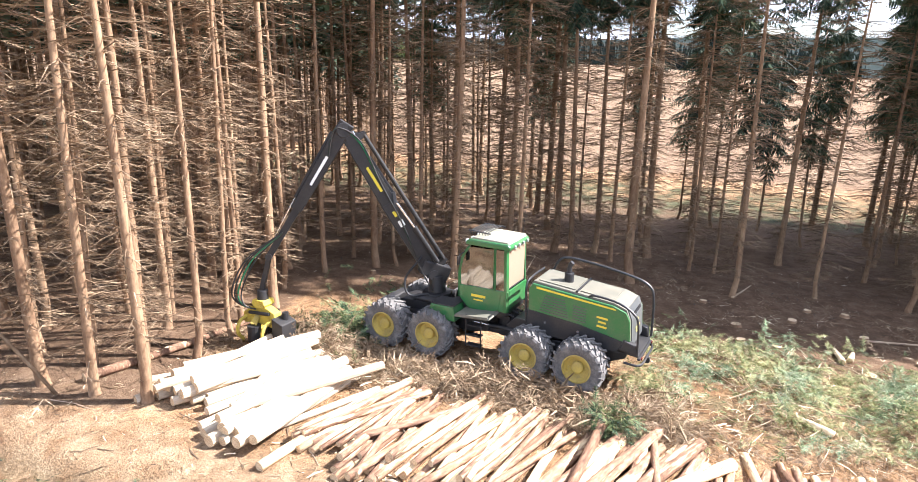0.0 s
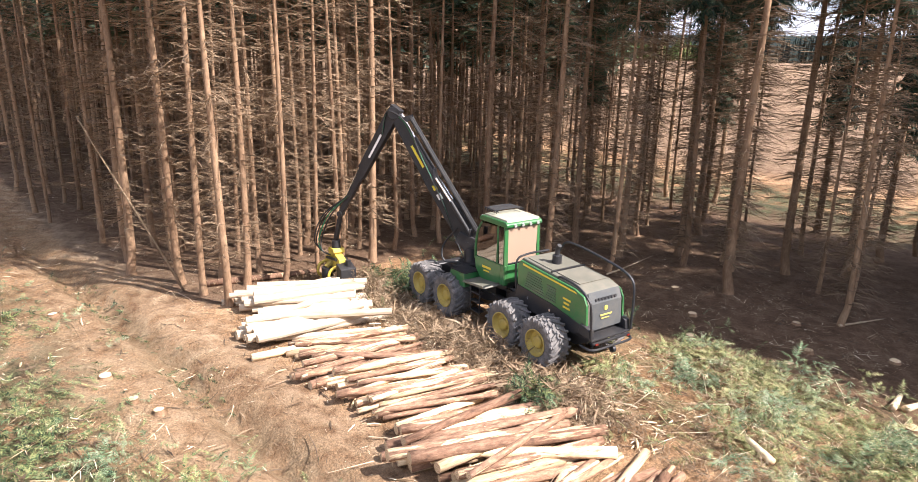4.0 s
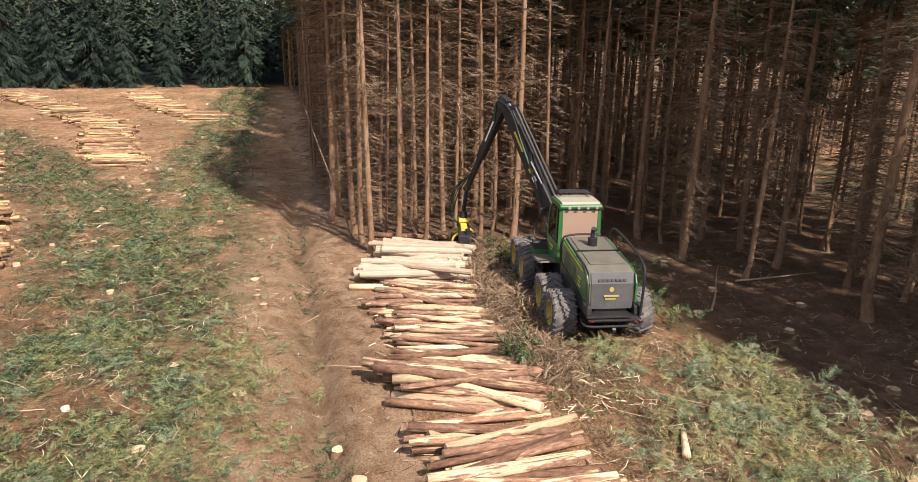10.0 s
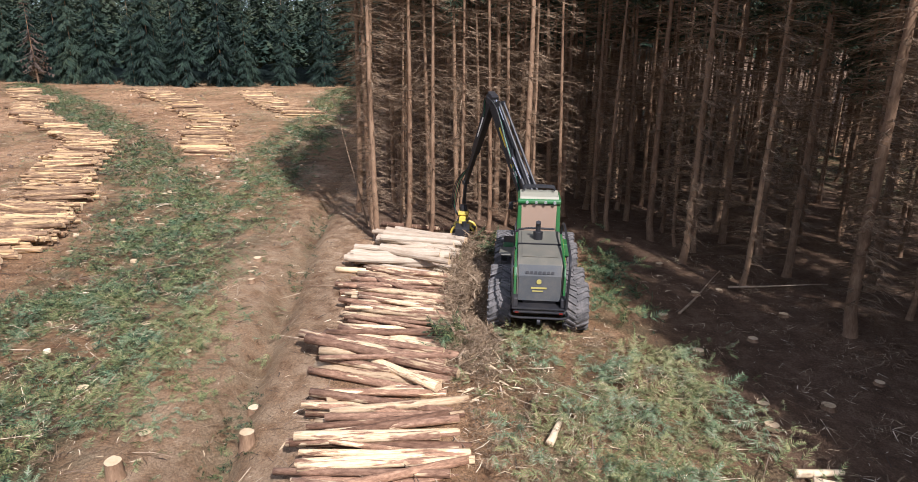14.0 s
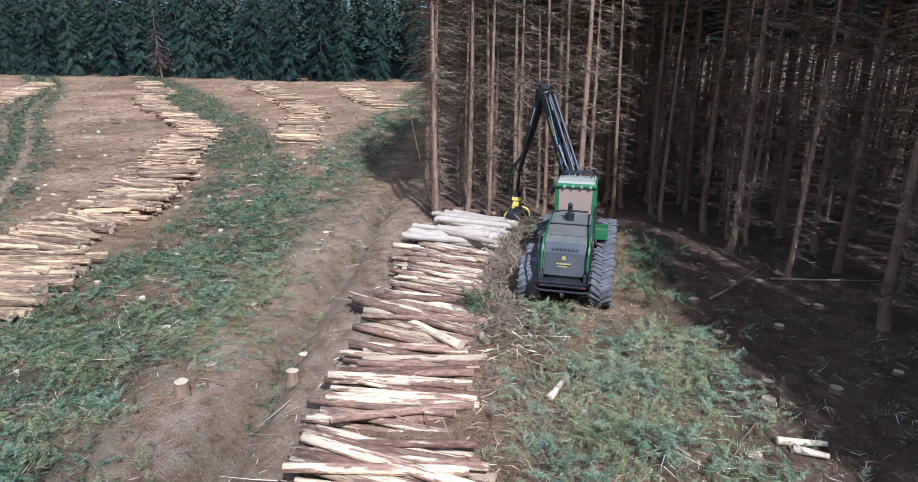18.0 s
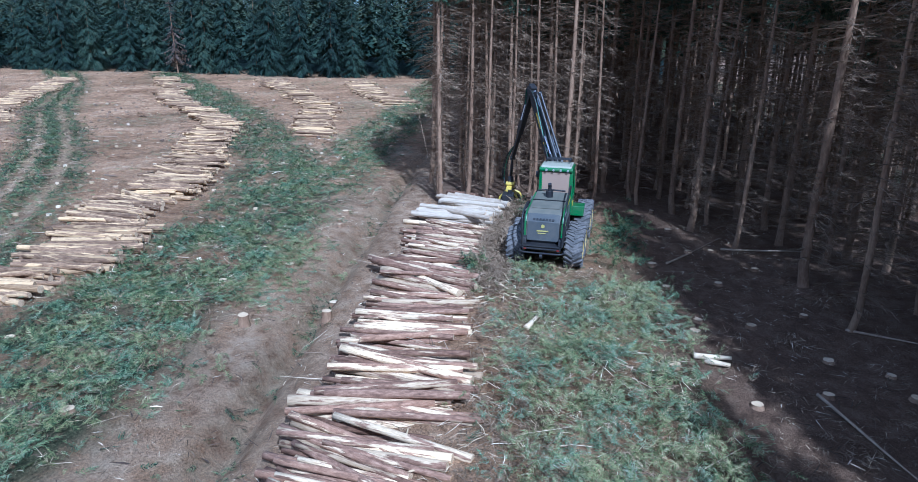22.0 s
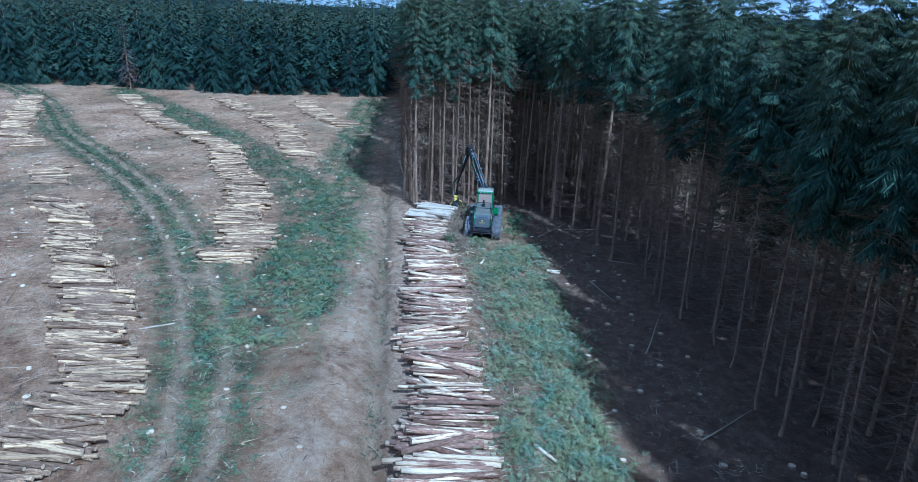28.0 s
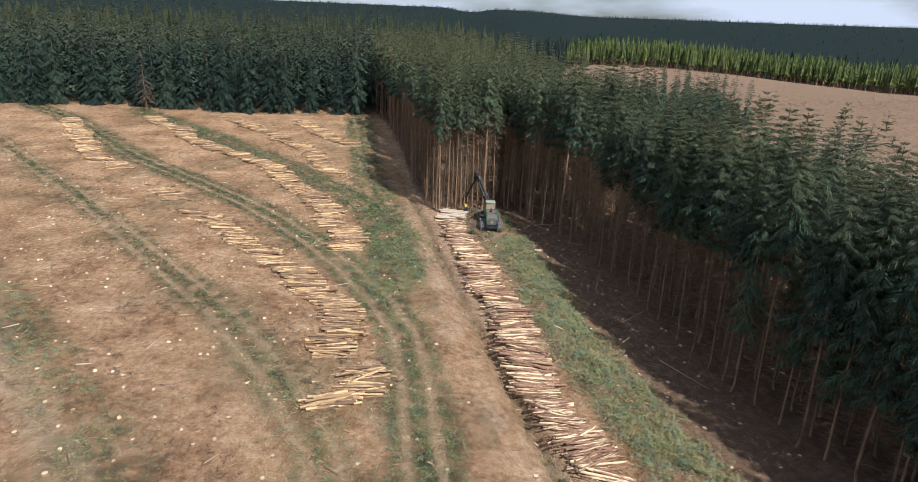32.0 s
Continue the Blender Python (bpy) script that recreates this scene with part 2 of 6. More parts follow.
def log_bark(name="log_bark", bark=((0.105, 0.06, 0.04), (0.26, 0.152, 0.098), (0.43, 0.275, 0.185)), bare=0.645, wood=((0.48, 0.34, 0.19), (0.78, 0.62, 0.41))):
    """Reddish spruce bark with pale strips where the feed rollers peeled it."""
    m, n, l, b = nodes_of(name)
    vec, rnd = shifted(n, l)
    t = noise_node(n, l, 5, 7, 0.7, vec, (3, 3, 0.9))
    r = ramp_node(n, [(0.3, bark[0]), (0.5, bark[1]), (0.7, bark[2])])
    l.new(t.outputs["Fac"], r.inputs[0])
    p = noise_node(n, l, 1.1, 5, 0.62, vec, (5.5, 5.5, 0.75))
    th = n.new("ShaderNodeMath")
    th.operation = "MULTIPLY_ADD"
    th.inputs[1].default_value = 0.26
    l.new(rnd, th.inputs[0])
    l.new(p.outputs["Fac"], th.inputs[2])
    cut = ramp_node(n, [(bare, (0, 0, 0)), (bare + 0.05, (1, 1, 1))])
    l.new(th.outputs[0], cut.inputs[0])
    w = noise_node(n, l, 9, 5, 0.6, vec, (4, 4, 0.5))
    wr = ramp_node(n, [(0.3, wood[0]), (0.65, wood[1])])
    l.new(w.outputs["Fac"], wr.inputs[0])
    tone = ramp_node(n, [(0.0, (0.55, 0.5, 0.47)), (0.5, (0.95, 0.93, 0.92)), (1.0, (1.25, 1.2, 1.12))])
    turn_ = n.new("ShaderNodeMath")
    turn_.operation = "FRACT"
    big = n.new("ShaderNodeMath")
    big.operation = "MULTIPLY"
    big.inputs[1].default_value = 7.31
    l.new(rnd, big.inputs[0])
    l.new(big.outputs[0], turn_.inputs[0])
    l.new(turn_.outputs[0], tone.inputs[0])
    l.new(mix(n, l, 1.0, mix(n, l, cut.outputs[0], r.outputs[0], wr.outputs[0]), tone.outputs[0], "MULTIPLY"), b.inputs["Base Color"])
    b.inputs["Roughness"].default_value = 0.8
    b.inputs["Specular IOR Level"].default_value = 0.25
    bump(n, l, b, t.outputs["Fac"], 0.6, 0.03)
    return m


def cut_wood():
    m, n, l, b = nodes_of("cut_wood")
    vec, rnd = shifted(n, l)
    w = n.new("ShaderNodeTexWave")
    w.wave_type, w.rings_direction = "RINGS", "Z"
    w.inputs["Scale"].default_value, w.inputs["Distortion"].default_value, w.inputs["Detail"].default_value = 9, 2.5, 3
    tc = n.new("ShaderNodeTexCoord")
    l.new(tc.outputs["Object"], w.inputs["Vector"])
    t = noise_node(n, l, 6, 5, 0.6, vec)
    r = ramp_node(n, [(0.25, (0.36, 0.23, 0.12)), (0.7, (0.66, 0.50, 0.32))])
    l.new(mix(n, l, 0.35, t.outputs["Fac"], w.outputs["Fac"]), r.inputs[0])
    l.new(r.outputs[0], b.inputs["Base Color"])
    b.inputs["Roughness"].default_value = 0.75
    return m


def ground_mat():
    m, n, l, b = nodes_of("forest_floor")
    g = n.new("ShaderNodeNewGeometry")
    pos = g.outputs["Position"]
    at = n.new("ShaderNodeVertexColor")
    at.layer_name = "cover"
    sep = n.new("ShaderNodeSeparateColor")
    l.new(at.outputs[0], sep.inputs[0])
    big = noise_node(n, l, 0.16, 6, 0.66, pos)
    mid = noise_node(n, l, 1.6, 7, 0.68, pos)
    fine = noise_node(n, l, 16, 6, 0.75, pos)
    soil = ramp_node(n, [(0.2, (0.17, 0.094, 0.050)), (0.42, (0.30, 0.180, 0.098)), (0.6, (0.405, 0.258, 0.150)), (0.8, (0.52, 0.38, 0.24))])
    con = n.new("ShaderNodeMath")
    con.operation = "MULTIPLY_ADD"
    con.inputs[1].default_value, con.inputs[2].default_value = 2.3, -0.68
    l.new(mix(n, l, 0.5, mid.outputs["Fac"], big.outputs["Fac"]), con.inputs[0])
    l.new(con.outputs[0], soil.inputs[0])
    speck = ramp_node(n, [(0.38, (0.3, 0.27, 0.25)), (0.49, (0.95, 0.95, 0.95)), (0.62, (1.8, 1.72, 1.6))])
    grit = noise_node(n, l, 55, 3, 0.7, pos)
    l.new(mix(n, l, 0.45, fine.outputs["Fac"], grit.outputs["Fac"]), speck.inputs[0])
    base = mix(n, l, 0.9, soil.outputs[0], speck.outputs[0], "MULTIPLY")
    # needle litter under the trees
    lit = ramp_node(n, [(0.3, (0.06, 0.037, 0.025)), (0.5, (0.165, 0.103, 0.065)), (0.7, (0.30, 0.205, 0.135))])
    l.new(mix(n, l, 0.5, fine.outputs["Fac"], mid.outputs["Fac"]), lit.inputs[0])
    clod = noise_node(n, l, 5.5, 5, 0.7, pos)
    crumb = ramp_node(n, [(0.33, (0.5, 0.47, 0.45)), (0.44, (1, 1, 1)), (0.60, (1.0, 1.0, 1.0)), (0.68, (1.35, 1.3, 1.22))])
    l.new(clod.outputs["Fac"], crumb.inputs[0])
    base = mix(n, l, 0.85, base, crumb.outputs[0], "MULTIPLY")
    base = mix(n, l, sep.outputs["Blue"], base, lit.outputs[0])
    # pale gravel and sawdust
    pale = ramp_node(n, [(0.32, (0.20, 0.148, 0.10)), (0.5, (0.37, 0.27, 0.178)), (0.68, (0.53, 0.415, 0.29))])
    l.new(mix(n, l, 0.6, fine.outputs["Fac"], mid.outputs["Fac"]), pale.inputs[0])
    pf = n.new("ShaderNodeMath")
    pf.operation = "MULTIPLY"
    pr = ramp_node(n, [(0.34, (0.3, 0.3, 0.3)), (0.54, (1, 1, 1))])
    l.new(mid.outputs["Fac"], pr.inputs[0])
    l.new(pr.outputs[0], pf.inputs[0])
    l.new(sep.outputs["Green"], pf.inputs[1])
    base = mix(n, l, pf.outputs[0], base, pale.outputs[0])
    # grass; under the brash its near-black stands for shade between the boughs
    grass_shade = ramp_node(n, [(0.38, (0.014, 0.018, 0.010)), (0.5, (0.05, 0.056, 0.028)), (0.64, (0.19, 0.165, 0.09))])
    l.new(mix(n, l, 0.5, fine.outputs["Fac"], mid.outputs["Fac"]), grass_shade.inputs[0])
    gf = n.new("ShaderNodeMath")
    gf.operation = "MULTIPLY"
    grr = ramp_node(n, [(0.38, (0, 0, 0)), (0.56, (1, 1, 1))])
    gm = noise_node(n, l, 0.8, 6, 0.7, pos)
    l.new(gm.outputs["Fac"], grr.inputs[0])
    l.new(grr.outputs[0], gf.inputs[0])
    l.new(sep.outputs["Red"], gf.inputs[1])
    base = mix(n, l, gf.outputs[0], base, grass_shade.outputs[0])
    # closed canopy of the far woods, the trees' shade put into its colour
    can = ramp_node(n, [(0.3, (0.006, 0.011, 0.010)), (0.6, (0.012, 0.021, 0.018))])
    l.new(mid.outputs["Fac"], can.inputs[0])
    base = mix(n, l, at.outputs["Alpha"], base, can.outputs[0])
    l.new(base, b.inputs["Base Color"])
    b.inputs["Roughness"].default_value = 0.95
    b.inputs["Specular IOR Level"].default_value = 0.1
    bump(n, l, b, mix(n, l, 0.4, fine.outputs["Fac"], mix(n, l, 0.5, mid.outputs["Fac"], clod.outputs["Fac"])), 1.0, 0.22)
    return m


M_GROUND = ground_mat()
M_BARK = woody("spruce_bark", [(0.25, (0.07, 0.041, 0.027)), (0.5, (0.195, 0.118, 0.070)), (0.75, (0.37, 0.245, 0.15))], 7, (2.5, 2.5, 0.7))
M_DEAD = woody("dead_twig", [(0.2, (0.075, 0.05, 0.033)), (0.6, (0.205, 0.14, 0.087)), (0.85, (0.34, 0.245, 0.16))], 4, (1, 1, 1), 0.9, 0.5, 0.2)
M_NEEDLE = leafy("spruce_needles", [(0.25, (0.012, 0.028, 0.021)), (0.45, (0.036, 0.068, 0.044)), (0.68, (0.080, 0.124, 0.070)), (0.95, (0.155, 0.178, 0.088))], 0.15, (1.2, (0.17, 0.155, 0.06)))
# spruce needles at half tone: shade among the far-edge trees is in the colour
M_FRINGE = leafy("shaded_edge_needles", [(0.25, (0.006, 0.014, 0.012)), (0.45, (0.018, 0.037, 0.028)), (0.68, (0.038, 0.068, 0.045)), (0.95, (0.072, 0.094, 0.055))], 0.1, (0.7, (0.12, 0.11, 0.045)))
# dark blue-green for far spruces, distance haze mixed into the needle colour
M_FAR = leafy("hazed_spruce_needles", [(0.25, (0.010, 0.019, 0.017)), (0.6, (0.020, 0.034, 0.028)), (0.95, (0.036, 0.05, 0.036))], 0.2)
M_LARCH = leafy("young_larch_needles", [(0.2, (0.05, 0.08, 0.026)), (0.5, (0.12, 0.165, 0.045)), (0.85, (0.23, 0.25, 0.07))], 0.3)
M_BRASH = leafy("cut_spruce_needles", [(0.25, (0.010, 0.021, 0.010)), (0.41, (0.050, 0.088, 0.038)), (0.54, (0.155, 0.20, 0.078)), (0.66, (0.275, 0.295, 0.118)), (0.79, (0.32, 0.31, 0.135)), (0.92, (0.46, 0.385, 0.21))], 0.15, None, (0.80, 1.0, 1.30))
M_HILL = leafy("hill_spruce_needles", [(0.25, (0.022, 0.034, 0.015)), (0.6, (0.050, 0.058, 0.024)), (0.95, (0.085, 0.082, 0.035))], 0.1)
M_BROWN = leafy("dry_brash", [(0.2, (0.10, 0.065, 0.035)), (0.5, (0.24, 0.16, 0.095)), (0.8, (0.42, 0.31, 0.2))], 0.1)
M_RUST = leafy("withered_needles", [(0.2, (0.045, 0.035, 0.03)), (0.5, (0.10, 0.07, 0.055)), (0.85, (0.17, 0.12, 0.09))], 0.1)
M_SOILED = leafy("rotting_twigs", [(0.2, (0.03, 0.02, 0.014)), (0.5, (0.08, 0.052, 0.034)), (0.8, (0.14, 0.095, 0.06))], 0.0)
M_LOG = log_bark()
M_LOG_DRY = log_bark("dry_log_bark", ((0.09, 0.055, 0.034), (0.23, 0.145, 0.085), (0.39, 0.265, 0.155)), 0.645, ((0.38, 0.25, 0.125), (0.64, 0.455, 0.25)))
M_CUT = cut_wood()
M_PEELED = woody("peeled_log", [(0.25, (0.17, 0.11, 0.075)), (0.42, (0.36, 0.27, 0.185)), (0.7, (0.54, 0.45, 0.34))], 4, (4, 4, 0.6), 0.7, 0.1, 0.3)
M_CHIP = woody("fresh_wood", [(0.25, (0.45, 0.32, 0.18)), (0.55, (0.66, 0.51, 0.33)), (0.8, (0.80, 0.68, 0.5))], 5, (1, 1, 1), 0.8, 0.5, 0.3)
M_STICK = woody("bare_sticks", [(0.2, (0.12, 0.08, 0.055)), (0.5, (0.30, 0.21, 0.14)), (0.8, (0.55, 0.43, 0.3))], 4, (1, 1, 1), 0.85, 0.7, 0.3)


# ---- mesh helpers ----
def fast_mesh(name, V, T, mats, idx=None, smooth=False):
    me = bpy.data.meshes.new(name)
    V, T = np.asarray(V, np.float32), np.asarray(T, np.int32)
    k = T.shape[1]
    me.vertices.add(len(V))
    me.vertices.foreach_set("co", V.ravel())
    me.loops.add(T.size)
    me.loops.foreach_set("vertex_index", T.ravel())
    me.polygons.add(len(T))
    me.polygons.foreach_set("loop_start", np.arange(0, T.size, k, dtype=np.int32))
    me.polygons.foreach_set("loop_total", np.full(len(T), k, np.int32))
    for mt in mats:
        me.materials.append(mt)
    if idx is not None:
        me.polygons.foreach_set("material_index", np.asarray(idx, np.int32))
    me.polygons.foreach_set("use_smooth", np.full(len(T), smooth))
    me.update(calc_edges=True)
    return me


def join(pieces):
    """Several (V, T) into one."""
    vs, ts, k = [], [], 0
    for v, t in pieces:
        vs.append(v)
        ts.append(np.asarray(t) + k)
        k += len(v)
    return np.concatenate(vs), np.concatenate(ts)


def spread(tpl, R, P):
    """One template (V, T) at many turns R (n, 3, 3) and places P (n, 3)."""
    V, T = tpl
    n = len(P)
    VV = np.einsum("nij,vj->nvi", R, V) + P[:, None, :]
    TT = T[None] + (np.arange(n) * len(V))[:, None, None]
    return VV.reshape(-1, 3), TT.reshape(-1, T.shape[1])


def turns(yaw, pitch, roll, scale):
    """Rotation matrices: roll about x, pitch about y (down is positive), yaw about z, times scale."""
    yaw, pitch, roll, scale = np.broadcast_arrays(*[np.asarray(v, float) for v in (yaw, pitch, roll, scale)])
    c, s = np.cos, np.sin
    o, z = np.ones_like(yaw), np.zeros_like(yaw)
    mk = lambda a: np.stack([np.stack(r, -1) for r in a], -2)
    Z = mk([[c(yaw), -s(yaw), z], [s(yaw), c(yaw), z], [z, z, o]])
    Y = mk([[c(pitch), z, s(pitch)], [z, o, z], [-s(pitch), z, c(pitch)]])
    X = mk([[o, z, z], [z, c(roll), -s(roll)], [z, s(roll), c(roll)]])
    return (Z @ Y @ X) * scale[:, None, None]


def tube(path, radii, sides=6, cap=False):
    """A round bar through points, triangles."""
    path, radii = np.asarray(path, float), np.asarray(radii, float)
    d = np.gradient(path, axis=0)
    d /= np.linalg.norm(d, axis=1)[:, None] + 1e-9
    ref = np.array([0.0, 0, 1]) if abs(d[0][2]) < 0.9 else np.array([1.0, 0, 0])
    u = np.cross(d, ref)
    u /= np.linalg.norm(u, axis=1)[:, None] + 1e-9
    w = np.cross(d, u)
    a = np.arange(sides) * 2 * np.pi / sides
    ring = path[:, None] + radii[:, None, None] * (np.cos(a)[None, :, None] * u[:, None] + np.sin(a)[None, :, None] * w[:, None])
    V = ring.reshape(-1, 3)
    T = []
    for i in range(len(path) - 1):
        for j in range(sides):
            p, q = i * sides + j, i * sides + (j + 1) % sides
            T += [(p, p + sides, q + sides), (p, q + sides, q)]
    if cap:
        k = len(V)
        V = np.concatenate([V, path[[0, -1]]])
        e = (len(path) - 1) * sides
        for j in range(sides):
            T += [(k, j, (j + 1) % sides), (k + 1, e + (j + 1) % sides, e + j)]
    return V, np.array(T)


def empty(name, m, label, category, group="", kind=""):
    ob = new(name)
    ob.matrix_world = m
    ob.empty_display_size = 0.2
    return tagged(ob, label, category, group, kind)


def child(name, me, parent, label="", m=None):
    ob = new(name, me)
    ob.parent = parent
    if m is not None:
        ob.matrix_local = m
    return tagged(ob, label)


# ---- ground: one sheet to the horizon ----
def axis(dense_a, dense_b, step, end_a, end_b):
    a = np.arange(dense_a, dense_b, step).tolist()
    s = step
    while a[-1] < end_b:
        s *= 1.09
        a.append(a[-1] + s)
    s = step
    while a[0] > end_a:
        s *= 1.09
        a.insert(0, a[0] - s)
    return np.array(a)


def along(path, x, y):
    """Distance of places from a polyline."""
    best = np.full(np.shape(x), 1e9)
    for (ax, ay), (bx, by) in zip(path[:-1], path[1:]):
        dx, dy = bx - ax, by - ay
        t = np.clip(((x - ax) * dx + (y - ay) * dy) / (dx * dx + dy * dy), 0, 1)
        best = np.minimum(best, np.hypot(x - ax - t * dx, y - ay - t * dy))
    return best


EDGE_N = [(-16, 20), (-6, 25), (4, 28.4), (15, 30.2), (25, 31.2), (33, 32.4), (40, 34), (46, 35.3), (62, 39), (95, 47)]
EDGE_W = [(-140, -14), (-104, -9), (-81, -3.4), (-54, 1.7), (-24, 5.3), (-13.4, 8.6)]
BELT = [(-3.5, 17.9), (0, 18.2), (7, 19.4), (13, 20.4), (20, 20.7), (27, 21.6), (32, 22.5), (45, 25.4), (62, 30)]
TRACK_A = [(-95, -100), (-67.8, -69.9), (-43.9, -49.7), (-32.3, -37), (-20.1, -24.6), (-10.7, -16.2), (-0.3, -8.3), (10.1, -1.6), (18.4, 2.9), (26.4, 6), (34.7, 7.3), (41, 7.9), (48, 8.6), (70, 12)]
TRACK_B = [(-70, -97), (-43, -71), (-17, -46), (8, -24.8), (23.7, -11.2), (35, -3.5), (44, 1.5), (60, 6)]
TRACK_C = [(-90, -12), (-60, -7.5), (-40, -4.5), (-24, -1.5), (-10, 1.5), (-2, 2.3), (4, 3.2)]
TRACK_D = [(-90, -69), (-78.7, -57.5), (-62.7, -41), (-48.9, -27.2), (-34.4, -15.1), (-22.7, -6.1), (-11.2, -0.3), (1, 2.8), (11.4, 4.9)]
TRACK_E = [(-60, -118), (-30, -84), (0, -54)] + [(24.9, -29.6), (31.4, -23.3), (37.6, -18.3), (42.5, -14.1), (47.3, -10.1)] + [(66, -12)]
TRACK_F = [(-2, -60)] + [(31.6, -26.4), (38.5, -20.7), (42.9, -16.5), (46.6, -12.5)] + [(62, -18)]
ROW_1 = [(-12.6, 10.6), (0, 12.4), (12, 14.0), (25, 16.2), (36, 17.6), (46, 20.2)]
ROW_2 = [(-80, -61), (-54.5, -39.5), (-40, -23.4), (-21, -11.5), (5, -1.3)]
ROW_3 = [(-82.5, -42.7), (-67.5, -30), (-53, -17.6), (-38.5, -11.2), (-34, -9.2)]
ROW_4 = [(-82, -25.5), (-65, -15.5), (-57.5, -9.5)]
ROW_5 = [(-10, -26.3), (8, -10.7), (21, -1.2), (30, 1.3), (39.5, 2.6)]
ROW_6 = [(-74, -77), (-45, -58), (-33.7, -47)]
ROW_7 = [(-24, -38), (-14, -30)]


def edge_y(line, x):
    return np.interp(x, [p[0] for p in line], [p[1] for p in line])


def back_y(x):
    return 42 + 0.2 * np.asarray(x, float)


def in_stand(x, y):
    x, y = np.asarray(x, float), np.asarray(y, float)
    east = (x > -16) & (y > edge_y(EDGE_N, x)) & (y < back_y(x))
    west = (x <= np.interp(y, [8, 20], [-13.4, -16])) & (y > edge_y(EDGE_W, x)) & (y < back_y(x) + 4)
    return east | west


gx, gy = axis(-26, 50, 0.27, -1600, 1600), axis(-30, 44, 0.27, -1600, 1600)
X, Y = np.meshgrid(gx, gy, indexing="ij")
Z = height(X, Y)
near_ruts = 1 - sm(80, 120, np.hypot(X - 10, Y))
for path in (TRACK_A, TRACK_B, TRACK_D):
    d = along(path, X, Y)
    Z -= 0.10 * np.exp(-((d - 1.05) / 0.35) ** 2) * near_ruts
nx, ny = len(gx), len(gy)
I = np.arange(nx * ny).reshape(nx, ny)
Q = np.stack([I[:-1, :-1], I[1:, :-1], I[1:, 1:], I[:-1, 1:]], -1).reshape(-1, 4)
me = fast_mesh("ground", np.stack([X, Y, Z], -1).reshape(-1, 3), Q, [M_GROUND], smooth=True)
cover = np.zeros((nx, ny, 4), np.float32)
dd = Y - ditch_line(X)
# fallen needles under the brash, darkened with the shade between its boughs
needles = 0
for path, half in ((TRACK_A, 3.0), (TRACK_B, 2.6), (TRACK_C, 3.8), (TRACK_D, 3.8), (TRACK_E, 2.6), (BELT, 3.0)):
    d = along(path, X, Y)
    needles = np.maximum(needles, (0.5 if path in (TRACK_B, TRACK_E) else 0.85) * (1 - sm(half * 0.5, half * 1.15, d)) * (1 - 0.95 * np.exp(-((d - 1.05) / 0.45) ** 2)))
cover[..., 0] = sm(40, 44, Y - 0.2 * X) * (1 - sm(52, 57, Y - 0.2 * X)) + 0.35 * np.exp(-(dd / 0.9) ** 2) + 0.45 * sm(-0.1, 0.7, wob(X, Y, 7, 6) + 0.4 * wob(X, Y, 2.5, 2)) * (Y < ditch_line(X) - 3) * (X > -95) + needles
cover[..., 1] = np.clip(np.exp(-((dd + 2.4) / 1.7) ** 2) * 0.6 * sm(-0.35, 0.6, wob(X, Y, 4.2, 8) + 0.4 * wob(X, Y, 1.4, 3)) + 0.55 * np.exp(-((dd - 1.5) / 0.8) ** 2), 0, 1) * (1 - sm(60, 120, -X))
cover[..., 1] = np.maximum(cover[..., 1], 0.5 * np.exp(-((dd + 0.3) / 2.6) ** 2) * sm(-24, -14, X) * (1 - 0.7 * sm(12, 26, X)))
cover[..., 1] = np.maximum(cover[..., 1], 0.8 * np.exp(-(((X - 5.2) / 3.0) ** 2 + ((Y - 8.4) / 1.5) ** 2)))
for path, off, wide, much in ((TRACK_A, 1.05, 0.38, 0.75), (TRACK_B, 1.05, 0.42, 0.75), (TRACK_F, 0.0, 1.3, 0.9)):
    cover[..., 1] = np.maximum(cover[..., 1], much * np.exp(-((along(path, X, Y) - off) / wide) ** 2) * (1 - sm(60, 110, -X)))
cover[..., 1] = np.maximum(cover[..., 1], 0.2 * sm(58, 66, Y - 0.2 * X) * (1 - sm(330, 350, np.hypot(X, Y))))
cover[..., 2] = np.clip(sm(18.5, 22, Y - 0.16 * X) * (Y < 47 + 0.2 * X) + in_stand(X, Y) + sm(330, 380, np.hypot(X, Y)) + 0.9 * sm(56, 62, Y - 0.2 * X), 0, 1)
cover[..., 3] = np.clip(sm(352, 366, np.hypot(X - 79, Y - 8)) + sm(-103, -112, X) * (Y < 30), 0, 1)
ca = me.color_attributes.new("cover", "FLOAT_COLOR", "POINT")
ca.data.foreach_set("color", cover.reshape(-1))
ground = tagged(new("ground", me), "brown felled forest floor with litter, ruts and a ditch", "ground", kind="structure")


